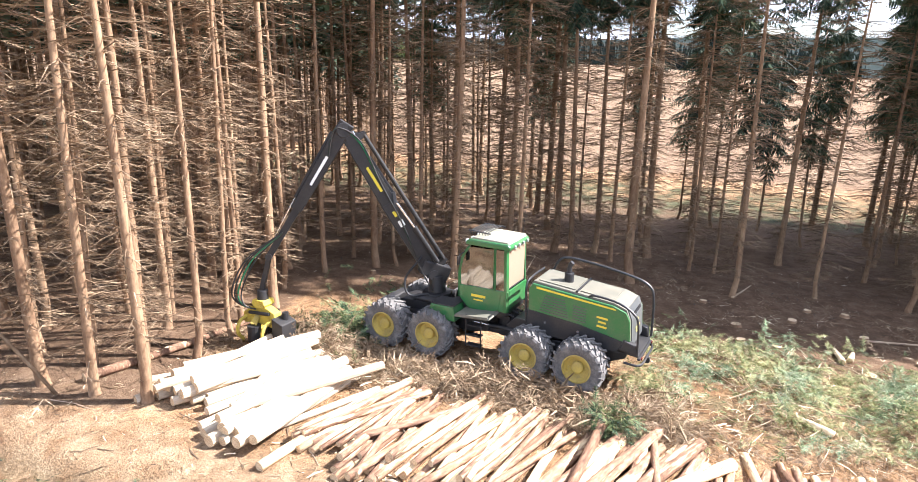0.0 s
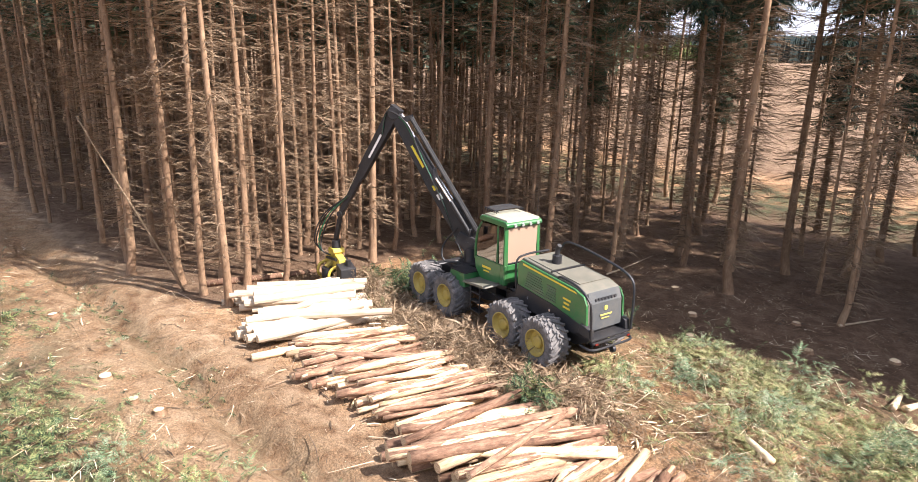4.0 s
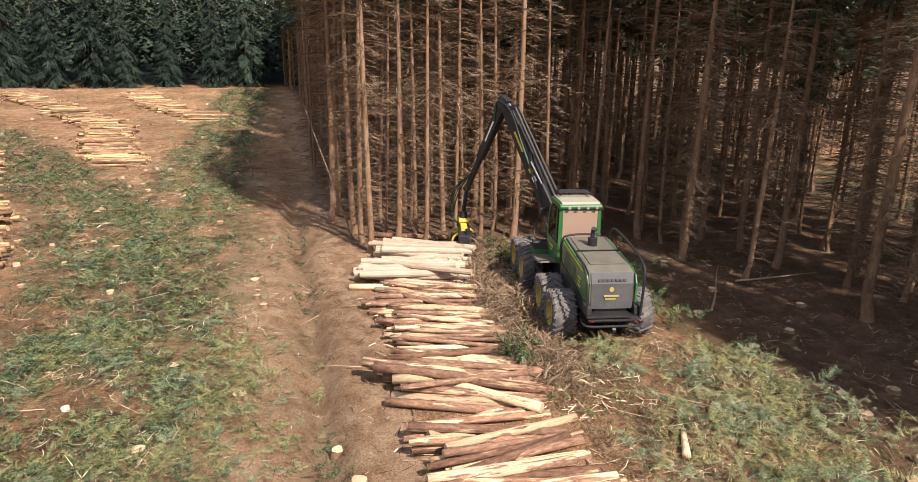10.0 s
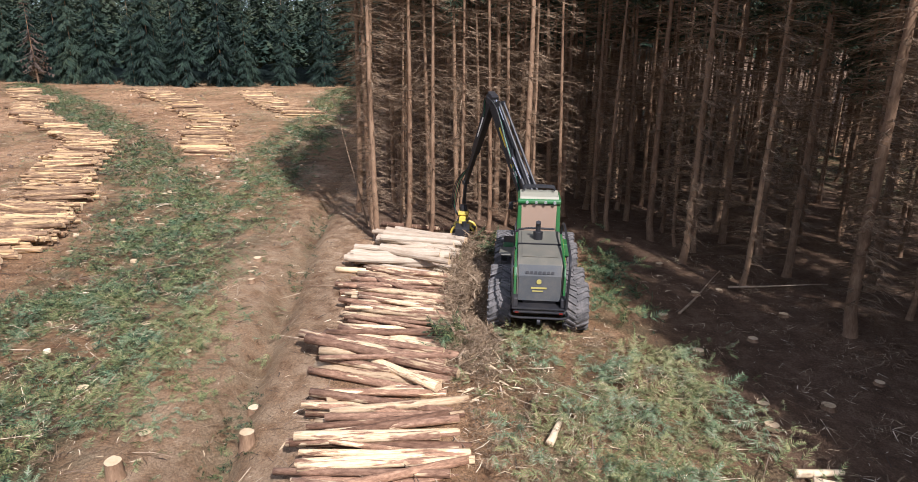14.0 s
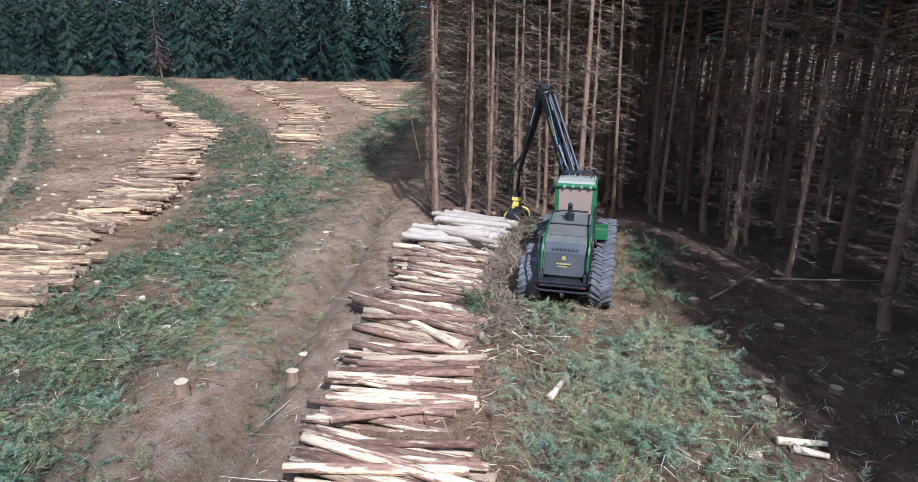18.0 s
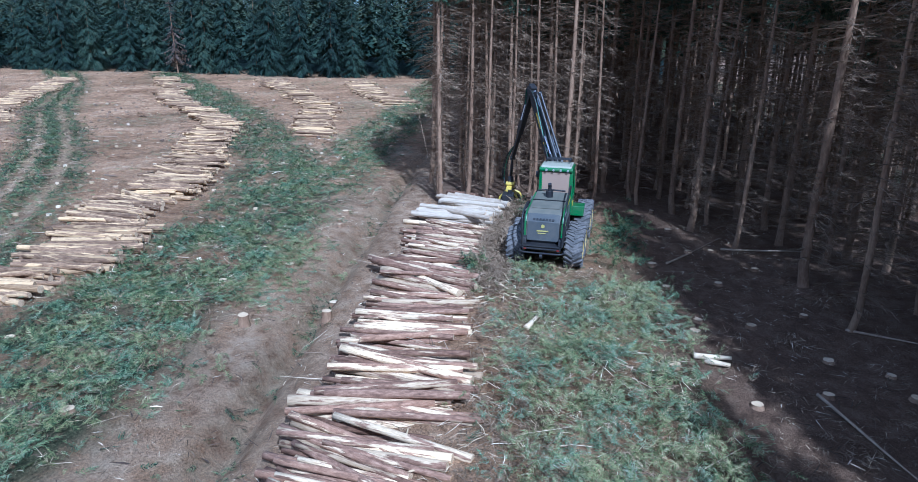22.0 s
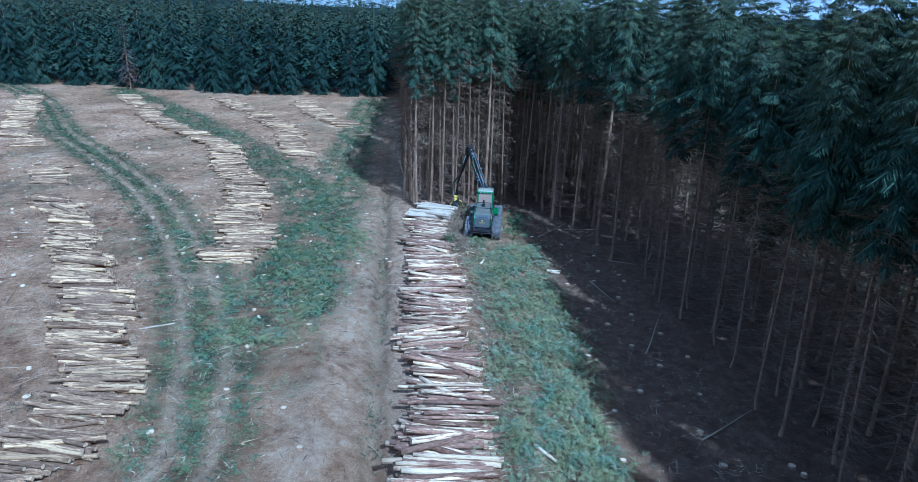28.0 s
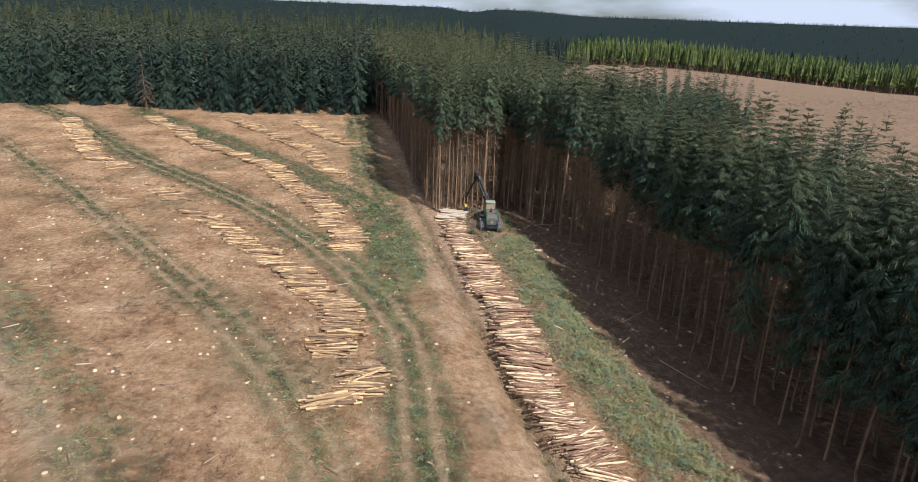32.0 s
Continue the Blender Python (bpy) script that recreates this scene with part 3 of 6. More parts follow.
# ---- trees ----
def bough(pairs, width, droop, seed, tufts=1, spray=0.42):
    """A needled spruce bough along x, one long: many narrow pointed sprays on both sides."""
    r = np.random.default_rng(seed)
    V, T = [], []

    def leaf(p, tip, w):
        p, tip = np.array(p), np.array(tip)
        d = tip - p
        s = np.cross(d, [r.normal(0, 0.35), r.normal(0, 0.35), 1.0])
        s *= w / (np.linalg.norm(s) + 1e-9)
        k = len(V)
        V.extend([p + s + 0.12 * d, p - s + 0.12 * d, tip])
        T.append((k, k + 1, k + 2))

    for i in range(pairs):
        x = 0.08 + 0.88 * i / pairs
        for sd in (-1, 1):
            ln = (spray * (1 - x) + 0.08) * r.uniform(0.65, 1.25)
            a = radians(r.uniform(35, 70))
            z, sag = -droop * x * x, r.uniform(0.05, 0.5)
            if tufts == 1:
                leaf((x, 0, z), (x + ln * math.cos(a), sd * ln * math.sin(a), z - sag * ln), width * r.uniform(0.7, 1.3))
                continue
            for k in range(tufts):
                f = (k + r.uniform(0.0, 0.6)) / tufts
                q = (x + f * ln * math.cos(a), sd * f * ln * math.sin(a), z - sag * f * f * ln)
                w, s_ = a + r.uniform(-0.7, 0.7), (0.09 + 0.55 * ln / tufts) * r.uniform(0.8, 1.3)
                leaf(q, (q[0] + s_ * math.cos(w), q[1] + sd * s_ * math.sin(w), q[2] - r.uniform(-0.05, 0.5) * s_), width * r.uniform(0.7, 1.3))
    leaf((0.5, 0, -droop * 0.3), (1.10, 0, -droop * 1.1), width)
    leaf((0.0, 0, 0), (0.7, 0, -droop * 0.5), width * 0.6)
    return np.array(V), np.array(T)


def frond(n, wide, droop, seed, hang=0.5):
    """A spruce bough one long: a toothed drooping fan of side shoots round one axis, with hanging shoots below."""
    r = np.random.default_rng(seed)
    x = np.linspace(0.0, 1.0, n + 1)
    axis_z = -droop * x * x + 0.35 * droop * np.clip(x - 0.75, 0, 1) * 4 * x
    V = [(a, r.normal(0, 0.012), z) for a, z in zip(x, axis_z)]
    T = []
    for i in range(n):
        reach = wide * (0.35 + 0.65 * min(1.0, (1 - x[i]) * 1.6 + 0.1)) * (0.55 + 0.45 * min(1.0, x[i] * 4 + 0.2))
        for sd in (-1, 1):
            ln, a = reach * r.uniform(0.7, 1.3), radians(r.uniform(32, 62))
            V.append((x[i] + ln * math.cos(a), sd * ln * math.sin(a), axis_z[i] - ln * r.uniform(0.15, 0.65)))
            T.append((i, i + 1, len(V) - 1) if sd > 0 else (i + 1, i, len(V) - 1))
        if r.random() < hang:
            V.append((x[i] + r.uniform(0.05, 0.2), r.normal(0, 0.06), axis_z[i] - r.uniform(0.12, 0.3)))
            T.append((i, i + 1, len(V) - 1))
    V.append((1.0 + r.uniform(0.08, 0.16), 0.0, axis_z[-1] - 0.02))
    T.append((n - 1, n, len(V) - 1))
    return np.array(V), np.array(T)


def plume(n, wide, droop, seed):
    """A spruce bough one long, close up: side branches that are small fronds themselves."""
    r = np.random.default_rng(seed)
    x = 0.06 + 0.9 * (np.arange(n) + r.uniform(0.1, 0.9, n)) / n
    x = np.repeat(x, 2)
    sd = np.tile([-1.0, 1.0], n)
    z = -droop * x * x + 0.3 * droop * np.clip(x - 0.75, 0, 1) * 4
    ln = wide * (0.35 + 0.65 * np.clip((1 - x) * 1.7, 0, 1)) * np.clip(x * 4 + 0.35, 0.3, 1) * r.uniform(0.7, 1.35, 2 * n)
    yaw = sd * np.radians(r.uniform(28, 58, 2 * n))
    R = turns(yaw, r.uniform(0.05, 0.75, 2 * n), sd * r.uniform(-0.3, 0.6, 2 * n), ln * 1.1)
    P = np.stack([x, 0 * x, z], -1)
    shoot = (np.array([(0, 0, 0), (0.45, 0.085, -0.05), (1.0, 0, -0.22), (0.45, -0.085, -0.05)]), np.array([(0, 1, 2), (0, 2, 3)]))
    tip = (np.array([(0.5, 0.03, -droop * 0.25), (0.5, -0.03, -droop * 0.25), (1.1, 0.0, -droop * 0.7)]), np.array([(0, 1, 2)]))
    return join([spread(shoot, R, P), tip])


def crown(z0, z1, r_max, per_m, n, wide, seed, low=1.0, pitches=(22, 12, -35), hang=0.5):
    """Boughs in whorls round the stem, a year's growth apart, shorter towards the tip."""
    r = np.random.default_rng(seed)
    count = int((z1 - z0) * per_m)
    t = np.sort(np.concatenate([r.random(count - count // 7), r.uniform(0.84, 1.0, count // 7)]))
    step = 0.55 / (z1 - z0)
    t = np.clip(np.round(t / step) * step + r.normal(0, 0.07, count) / (z1 - z0), 0, 1)
    z = z0 + (z1 - z0) * t
    shape = np.clip(1 - t, 0.02, 1) ** 0.75 * (low + (1 - low) * np.clip(t * 3, 0, 1))
    ln = r_max * shape * r.uniform(0.62, 1.18, count) + 0.26
    yaw = np.arange(count) * 2.399 + r.uniform(-0.5, 0.5, count)
    pitch = np.radians(np.interp(t, [0, 0.7, 1], pitches) + r.uniform(-9, 9, count))
    R = turns(yaw, pitch, r.uniform(-0.35, 0.35, count), ln)
    P = np.stack([0 * z, 0 * z, z], -1)
    k = r.integers(0, 4, count)
    top = (np.array([(0.0, 0.03, z1 - 0.9), (0.03, -0.03, z1 - 0.9), (0.0, 0.0, z1 + 0.35)]), np.array([(0, 1, 2)]))
    return join([spread(plume(n, wide, 0.22, seed * 5 + j) if n > 7 else frond(n, wide, 0.20, seed * 5 + j, hang), R[k == j], P[k == j]) for j in range(4) if (k == j).any()] + [top])


def dead(z0, z1, r_max, n, twigs, seed):
    """Bare dead branches with thin side twigs."""
    r = np.random.default_rng(seed)
    V, T = [], []
    for i in range(n):
        t = r.random()
        z, a, ln = z0 + (z1 - z0) * t, r.uniform(0, 6.283), 2.3 * r.uniform(0.3, 1.0) * (0.5 + 0.5 * t)
        up = r.uniform(-0.25, 0.22)
        c, s = math.cos(a), math.sin(a)
        base, mid, tip = np.array([0.05 * c, 0.05 * s, z]), np.array([0.5 * ln * c, 0.5 * ln * s, z + 0.5 * up * ln]), np.array([ln * c, ln * s, z + up * ln - 0.14 * ln])
        k = len(V)
        for q, rad in ((base, 0.019), (mid, 0.012)):
            V.extend([q + rad * np.array([-s * math.cos(w), c * math.cos(w), math.sin(w)]) for w in (0.5, 2.6, 4.7)])
        V.append(tip)
        for w in range(3):
            x = (w + 1) % 3
            T.extend([(k + w, k + 3 + w, k + 3 + x), (k + w, k + 3 + x, k + x), (k + 3 + w, k + 6, k + 3 + x)])
        for j in range(twigs):
            f = r.uniform(0.25, 0.95)
            q = base + 2 * f * (mid - base) if f < 0.5 else mid + (2 * f - 1) * (tip - mid)
            aa, l2 = a + r.choice((-1, 1)) * r.uniform(0.5, 1.1), r.uniform(0.25, 0.8) * (0.4 + 0.3 * ln)
            k = len(V)
            e = q + [l2 * math.cos(aa), l2 * math.sin(aa), r.uniform(-0.25, 0.06)]
            V.extend([q + [0, 0, 0.008], q - [0, 0, 0.008] + 0.010 * np.array([math.sin(aa), -math.cos(aa), 0]), e])
            T.append((k, k + 1, k + 2))
    return np.array(V), np.array(T)


def trunk(h, r0, seed, sides=9):
    r = np.random.default_rng(seed)
    f = np.array([0, 0.012, 0.04, 0.15, 0.35, 0.6, 0.85, 1.0])
    rad = r0 * np.array([1.55, 1.2, 1.03, 0.93, 0.74, 0.40, 0.12, 0.01])
    bend = np.stack([0.10 * np.sin(f * 4 + r.uniform(0, 6)), 0.10 * np.sin(f * 3.3 + r.uniform(0, 6)), 0 * f], -1) * (f[:, None] > 0.02)
    p = np.stack([0 * f, 0 * f, f * (h - 0.3) - 0.15], -1) + bend
    return tube(p, rad, sides)


def tree_kind(seed, h, r0, base, r_max, per_m, n, wide, n_dead, twigs, z_dead=0.8, low=1.0, needles=None, sides=9, pitches=(22, 12, -35), hang=0.5):
    tr = trunk(h, r0, seed, sides)
    cr = crown(base, h, r_max, per_m, n, wide, seed, low, pitches, hang)
    de = dead(z_dead, base + 2.2, r_max * 1.0, n_dead, twigs, seed) if n_dead else None
    return dict(h=h, tr=tr, cr=cr, de=de,
                trunk=fast_mesh("trunk", *tr, [M_BARK], smooth=True),
                crown=fast_mesh("crown", *cr, [needles or M_NEEDLE]),
                dead=fast_mesh("deadwood", *de, [M_DEAD]) if n_dead else None)


def plant(kind, x, y, name, label, group, r, sizes=(0.88, 1.1)):
    lean = (r.normal(0, 0.8), r.normal(0, 0.8))
    s = r.uniform(*sizes)
    m = pose(x, y, hz(x, y), lean[0], lean[1], r.uniform(0, 360)) @ Matrix.Diagonal((s, s, s, 1))
    t = empty(name, m, label, "tree", group)
    child("trunk", kind["trunk"], t, "straight reddish-brown bark")
    if kind["dead"]:
        child("deadwood", kind["dead"], t, "bare dead lower branches")
    child("crown", kind["crown"], t, "dark green needled crown")
    return t


def scatter(n_try, box, test, gap, r, taken=()):
    got = list(taken)
    cell = {}
    for p in got:
        cell.setdefault((int(p[0] // gap), int(p[1] // gap)), []).append(p)
    out = []
    for _ in range(n_try):
        x, y = r.uniform(box[0], box[1]), r.uniform(box[2], box[3])
        if not test(x, y):
            continue
        cx, cy = int(x // gap), int(y // gap)
        if any((p[0] - x) ** 2 + (p[1] - y) ** 2 < gap * gap for i in (-1, 0, 1) for j in (-1, 0, 1) for p in cell.get((cx + i, cy + j), ())):
            continue
        cell.setdefault((cx, cy), []).append((x, y))
        out.append((x, y))
    return out


def woods(name, label, spots, kinds, r, scale=(0.85, 1.15), mats=None, dead_too=True):
    """Many trees out of reach, as one mesh."""
    mats = mats or [M_BARK, M_NEEDLE, M_DEAD]
    k = r.integers(0, len(kinds), len(spots))
    S = np.array(spots)
    P = np.stack([S[:, 0], S[:, 1], height(S[:, 0], S[:, 1])], -1)
    R = turns(r.uniform(0, 6.28, len(S)), r.normal(0, 0.012, len(S)), r.normal(0, 0.012, len(S)), r.uniform(*scale, len(S)))
    pieces, idx = [], []
    for i, kd in enumerate(kinds):
        if not (k == i).any():
            continue
        for j, key in enumerate(("tr", "cr", "de")):
            if kd[key] is None or (key == "de" and not dead_too):
                continue
            v, t = spread(kd[key], R[k == i], P[k == i])
            pieces.append((v, t))
            idx.append(np.full(len(t), j))
    V, T = join(pieces)
    return tagged(new(name, fast_mesh(name, V, T, mats, np.concatenate(idx))), label, "trees", kind="stuff")


r_tree = np.random.default_rng(11)
NEAR_N = [tree_kind(20 + i, h, r0, b, rm, 14, 19, 0.27, 250, 10, low=0.55, pitches=(26, 14, -38)) for i, (h, r0, b, rm) in enumerate([(22.5, 0.135, 11.8, 2.4), (21, 0.10, 12, 2.0), (23.5, 0.16, 11.2, 2.7), (20, 0.075, 11.5, 1.8)])]
BIG_N = [tree_kind(90 + i, h, r0, b, rm, 13, 19, 0.27, 300, 8, low=0.6, pitches=(26, 14, -38)) for i, (h, r0, b, rm) in enumerate([(23.5, 0.235, 8.3, 3.0), (22.5, 0.20, 8.6, 2.8)])]
NORTH = [tree_kind(25 + i, h, r0, b, rm, 15, 19, 0.27, 260, 7, low=0.55, pitches=(26, 14, -38)) for i, (h, r0, b, rm) in enumerate([(22, 0.095, 11.0, 2.5), (21, 0.075, 11.2, 2.2), (22.6, 0.115, 10.4, 2.8), (20.5, 0.06, 10.6, 2.0)])]
WEST = [tree_kind(30 + i, h, r0, b, rm, 12, 16, 0.27, 170, 7, low=0.6, pitches=(26, 14, -38)) for i, (h, r0, b, rm) in enumerate([(22, 0.11, 12.5, 1.8), (21, 0.085, 13, 1.5), (22.5, 0.14, 12, 2.0)])]
INNER = [tree_kind(40 + i, h, r0, b, rm, 7, 4, 0.36, 30, 3, sides=5) for i, (h, r0, b, rm) in enumerate([(21.5, 0.13, 11, 2.0), (22.5, 0.15, 10.5, 2.2)])]
EDGE = [tree_kind(95 + i, h, 0.09, b, rm, 11, 18, 0.27, 120, 7, low=0.75, pitches=(24, 14, -38)) for i, (h, b, rm) in enumerate([(20.5, 5.0, 2.6), (19, 6.5, 2.3)])]
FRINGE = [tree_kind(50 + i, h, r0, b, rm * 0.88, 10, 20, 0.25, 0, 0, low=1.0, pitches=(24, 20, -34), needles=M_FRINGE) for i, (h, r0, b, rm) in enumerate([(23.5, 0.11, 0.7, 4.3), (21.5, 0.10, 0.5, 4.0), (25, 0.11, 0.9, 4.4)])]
FAR = [tree_kind(60 + i, h, r0, b, rm, 5, 3, 0.27, 0, 0, sides=3) for i, (h, r0, b, rm) in enumerate([(20, 0.08, 4, 3.2), (18, 0.08, 3, 3.0)])]
for kd in FAR:
    kd["tr"] = None


def jag(h, rm, base, tiers, seed, trunk_too=False):
    """A small far conifer: uneven tiers of drooping boughs."""
    r = np.random.default_rng(seed)
    V, T = [], []
    for k in range(tiers):
        z0, z1 = base + (h - base) * k / tiers, base + (h - base) * min(1, (k + 1.9) / tiers)
        rad = rm * (1 - k / tiers) ** 0.8
        c = len(V)
        V.append((r.normal(0, 0.1), r.normal(0, 0.1), z1))
        for a in range(9):
            w = rad * (r.uniform(0.9, 1.25) if a % 2 else r.uniform(0.35, 0.6))
            V.append((w * math.cos(a * 0.698), w * math.sin(a * 0.698), z0 + r.uniform(-0.5, 0.5) + (0 if a % 2 else 0.8)))
        T += [(c, c + 1 + a, c + 1 + (a + 1) % 9) for a in range(9)]
    return dict(cr=(np.array(V), np.array(T)), de=None, tr=trunk(h, 0.16, seed, 3) if trunk_too else None)


DOT = [jag(h, rm, 0.5, 5, 80 + i) for i, (h, rm) in enumerate([(18, 3.2), (15, 2.8), (20, 3.0)])]
LARCH = [jag(h, rm, bs, 6, 70 + i, True) for i, (h, bs, rm) in enumerate([(16, 4.5, 1.9), (14, 4, 1.8), (17, 5, 1.7), (15, 3.5, 2.0)])]
RUSTY = tree_kind(58, 14, 0.14, 2.0, 2.6, 8, 5, 0.16, 120, 6, needles=M_RUST)

KNOWN_W = [(-13.5, 9.2), (-16.3, 8.3), (-16.3, 9.7), (-16.9, 12.5), (-14.4, 11.5), (-18.8, 16.0), (-17.5, 16.1), (-16.6, 17.4)]
KNOWN_N = [(-9.8, 28.7), (-8.1, 29.7), (-7.0, 28.6), (-3.6, 29.2), (-0.1, 33.5), (-2.6, 29.8), (-13.9, 26.1), (-8.7, 27.6)]
KNOWN_BIG = [(-13.6, 36.0), (-8.6, 39.2), (1.3, 42.4), (-4.4, 36.6), (4.0, 40.2), (6.8, 43.2), (-18.2, 31.4), (-28.2, 38.0)]
for x, y in KNOWN_BIG:
    plant(BIG_N[r_tree.integers(0, 2)], x, y, "spruce_tree", "thick dark spruce with long dead branches behind the stand", "standing spruces", r_tree, (0.74, 0.82))
for x, y in KNOWN_W:
    plant(WEST[r_tree.integers(0, 3)], x, y, "spruce_tree", "tall spruce with bare lower trunk at the felling edge", "standing spruces", r_tree)
for x, y in KNOWN_N:
    plant(NEAR_N[r_tree.integers(0, 4)], x, y, "spruce_tree", "tall spruce with dead lower branches and green top", "standing spruces", r_tree)
north = scatter(6000, (-16, 75, 20, 60), lambda x, y: -16 < x < 5 and edge_y(EDGE_N, x) < y < back_y(x), 2.45, r_tree, KNOWN_N + KNOWN_BIG)
north += scatter(9000, (5, 78, 26, 62), lambda x, y: edge_y(EDGE_N, x) < y < back_y(x) + 5, 1.8, r_tree, KNOWN_N + KNOWN_BIG)
rear = [p for p in north if p[0] > 5 and p[1] > edge_y(EDGE_N, p[0]) + 8.5 or p[1] > 45 + 0.1 * p[0]]
REAR = [tree_kind(45 + i, h, r0, b, rm, 10, 6, 0.26, 190, 4, low=0.6, sides=6) for i, (h, r0, b, rm) in enumerate([(22, 0.11, 9.8, 2.5), (20.5, 0.09, 10.2, 2.2), (23.5, 0.13, 9.2, 2.7)])]
woods("rear_stand", "rear rows of the spruce stand", rear, REAR, r_tree, (0.76, 0.96))
for x, y in (p for p in north if p not in set(rear)):
    low_boughs = (x > 31 and y < edge_y(EDGE_N, x) + 4.5 or -12 < x < 9 and y > 33) and r_tree.random() < 0.6
    plant(EDGE[r_tree.integers(0, 2)] if low_boughs else (NEAR_N if x < 5 and y < 34 else NORTH)[r_tree.integers(0, 4)], x, y, "spruce_tree", "tall spruce with dead lower branches and green top", "standing spruces", r_tree, ((0.88, 1.03) if y < edge_y(EDGE_N, x) + 9 else (0.76, 0.95)) if x > 5 else ((0.88, 1.1) if y < 36 else (0.76, 0.92)))
west_all = scatter(30000, (-135, -13, -15, 42), lambda x, y: bool(in_stand(x, y)) and x <= -13.4, 2.0, r_tree, KNOWN_W + KNOWN_N + KNOWN_BIG)
west_all += scatter(900, (-22, -14, 8, 20), lambda x, y: bool(in_stand(x, y)), 1.35, r_tree, KNOWN_W + west_all)
front = [p for p in west_all if (p[0] > -30 and (p[0] > -24 or p[1] < 14)) or (p[1] < edge_y(EDGE_W, p[0]) + 3 and p[0] > -60)]
inner = [p for p in west_all if p not in set(front)]
back = scatter(5000, (-75, -27, 34, 74), lambda x, y: back_y(x) + 4 < y < 40 + 1.3 * (-27 - x), 2.4, r_tree)
# unseen trees added east of the stand to keep sun off its floor
beyond = scatter(3000, (78, 112, 44, 84), lambda x, y: edge_y(EDGE_N, x) + 2 < y < back_y(x) + 24, 2.6, r_tree)
for x, y in front:
    plant(WEST[r_tree.integers(0, 3)], x, y, "spruce_tree", "tall thin spruce with bare branchy trunk", "standing spruces", r_tree)
woods("inner_forest", "dense dark interior of the spruce stand", inner, INNER, r_tree, (0.88, 1.04))
woods("back_forest", "younger spruces at the back of the stand", back, INNER, r_tree, (0.66, 0.82))
woods("stand_end", "unseen spruces added past the clearing to shade the stand floor", beyond, INNER, r_tree)
fringe = scatter(4000, (-106, -92, -150, -12), lambda x, y: x < -92 + 3 * math.sin(y * 0.1), 4.1, r_tree)
fringe_first = [p for p in fringe if p[0] > -98]
for x, y in fringe_first:
    plant(FRINGE[r_tree.integers(0, 3)], x, y, "fringe_spruce", "full dark green spruce at the clearing's far edge", "spruces at the far edge", r_tree, (0.80, 1.16))
plant(RUSTY, -89.5, -66.0, "fringe_spruce", "rusty brown dying spruce at the clearing's far edge", "spruces at the far edge", r_tree, (1.0, 1.05))
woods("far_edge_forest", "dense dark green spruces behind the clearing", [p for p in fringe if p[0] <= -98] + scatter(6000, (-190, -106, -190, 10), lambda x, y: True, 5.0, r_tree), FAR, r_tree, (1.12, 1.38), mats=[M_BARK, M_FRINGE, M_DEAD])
# ---- far woods and ridge ----
def fan(n, az0, az1, d0, d1, r):
    """Places round the clearing, by bearing west of north and distance."""
    a, d = np.radians(r.uniform(az0, az1, n)), np.sqrt(r.uniform(d0 * d0, d1 * d1, n))
    return list(zip(79 - d * np.sin(a), 8 + d * np.cos(a)))


woods("larch_belt", "belt of bright young green larches beyond the felled slope", fan(1700, 44, 79, 333, 368, r_tree), LARCH, r_tree, (0.45, 0.85), [M_BARK, M_LARCH])
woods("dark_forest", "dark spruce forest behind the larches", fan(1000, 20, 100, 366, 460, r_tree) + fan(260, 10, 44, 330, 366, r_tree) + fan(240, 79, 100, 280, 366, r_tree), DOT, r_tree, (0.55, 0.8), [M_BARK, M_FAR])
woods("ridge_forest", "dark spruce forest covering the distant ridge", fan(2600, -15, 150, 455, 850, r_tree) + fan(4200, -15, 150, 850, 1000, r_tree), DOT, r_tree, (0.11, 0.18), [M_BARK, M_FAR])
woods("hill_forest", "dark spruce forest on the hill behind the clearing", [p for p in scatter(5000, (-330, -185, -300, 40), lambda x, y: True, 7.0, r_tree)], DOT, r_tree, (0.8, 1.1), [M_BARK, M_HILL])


# ---- logs ----
def log_mesh(ln, r0, seed):
    r = np.random.default_rng(seed)
    sides = 10
    f = np.linspace(0, 1, 6)
    rad = r0 * (1.06 - 0.16 * f) * r.uniform(0.97, 1.03, 6)
    p = np.stack([0.014 * np.sin(f * 3.1 + r.uniform(0, 6)), 0.014 * np.sin(f * 2.7 + r.uniform(0, 6)), (f - 0.5) * ln], -1)
    V, T = tube(p, rad, sides, cap=True)
    idx = np.zeros(len(T), int)
    idx[-2 * sides:] = 1
    return V, T, idx


LOGS = []
for i, (ln, r0) in enumerate([(3.7, 0.085), (3.7, 0.10), (3.7, 0.12), (3.7, 0.14), (3.1, 0.075), (3.1, 0.09), (3.4, 0.105), (4.0, 0.13), (3.7, 0.11), (3.3, 0.065)]):
    V, T, idx = log_mesh(ln, r0, 100 + i)
    LOGS.append((r0, fast_mesh("log", V, T, [M_LOG, M_CUT], idx, smooth=False), V, T, idx))
for _, me, *_ in LOGS:
    sm_ = np.ones(len(me.polygons), bool)
    sm_[-20:] = False
    me.polygons.foreach_set("use_smooth", sm_)


def walk_along(path, step):
    P = [Vector((*p, 0)) for p in path]
    out = []
    for a, b in zip(P[:-1], P[1:]):
        n = max(1, int((b - a).length / step))
        out += [(a.lerp(b, i / n), (b - a).normalized()) for i in range(n)]
    return out


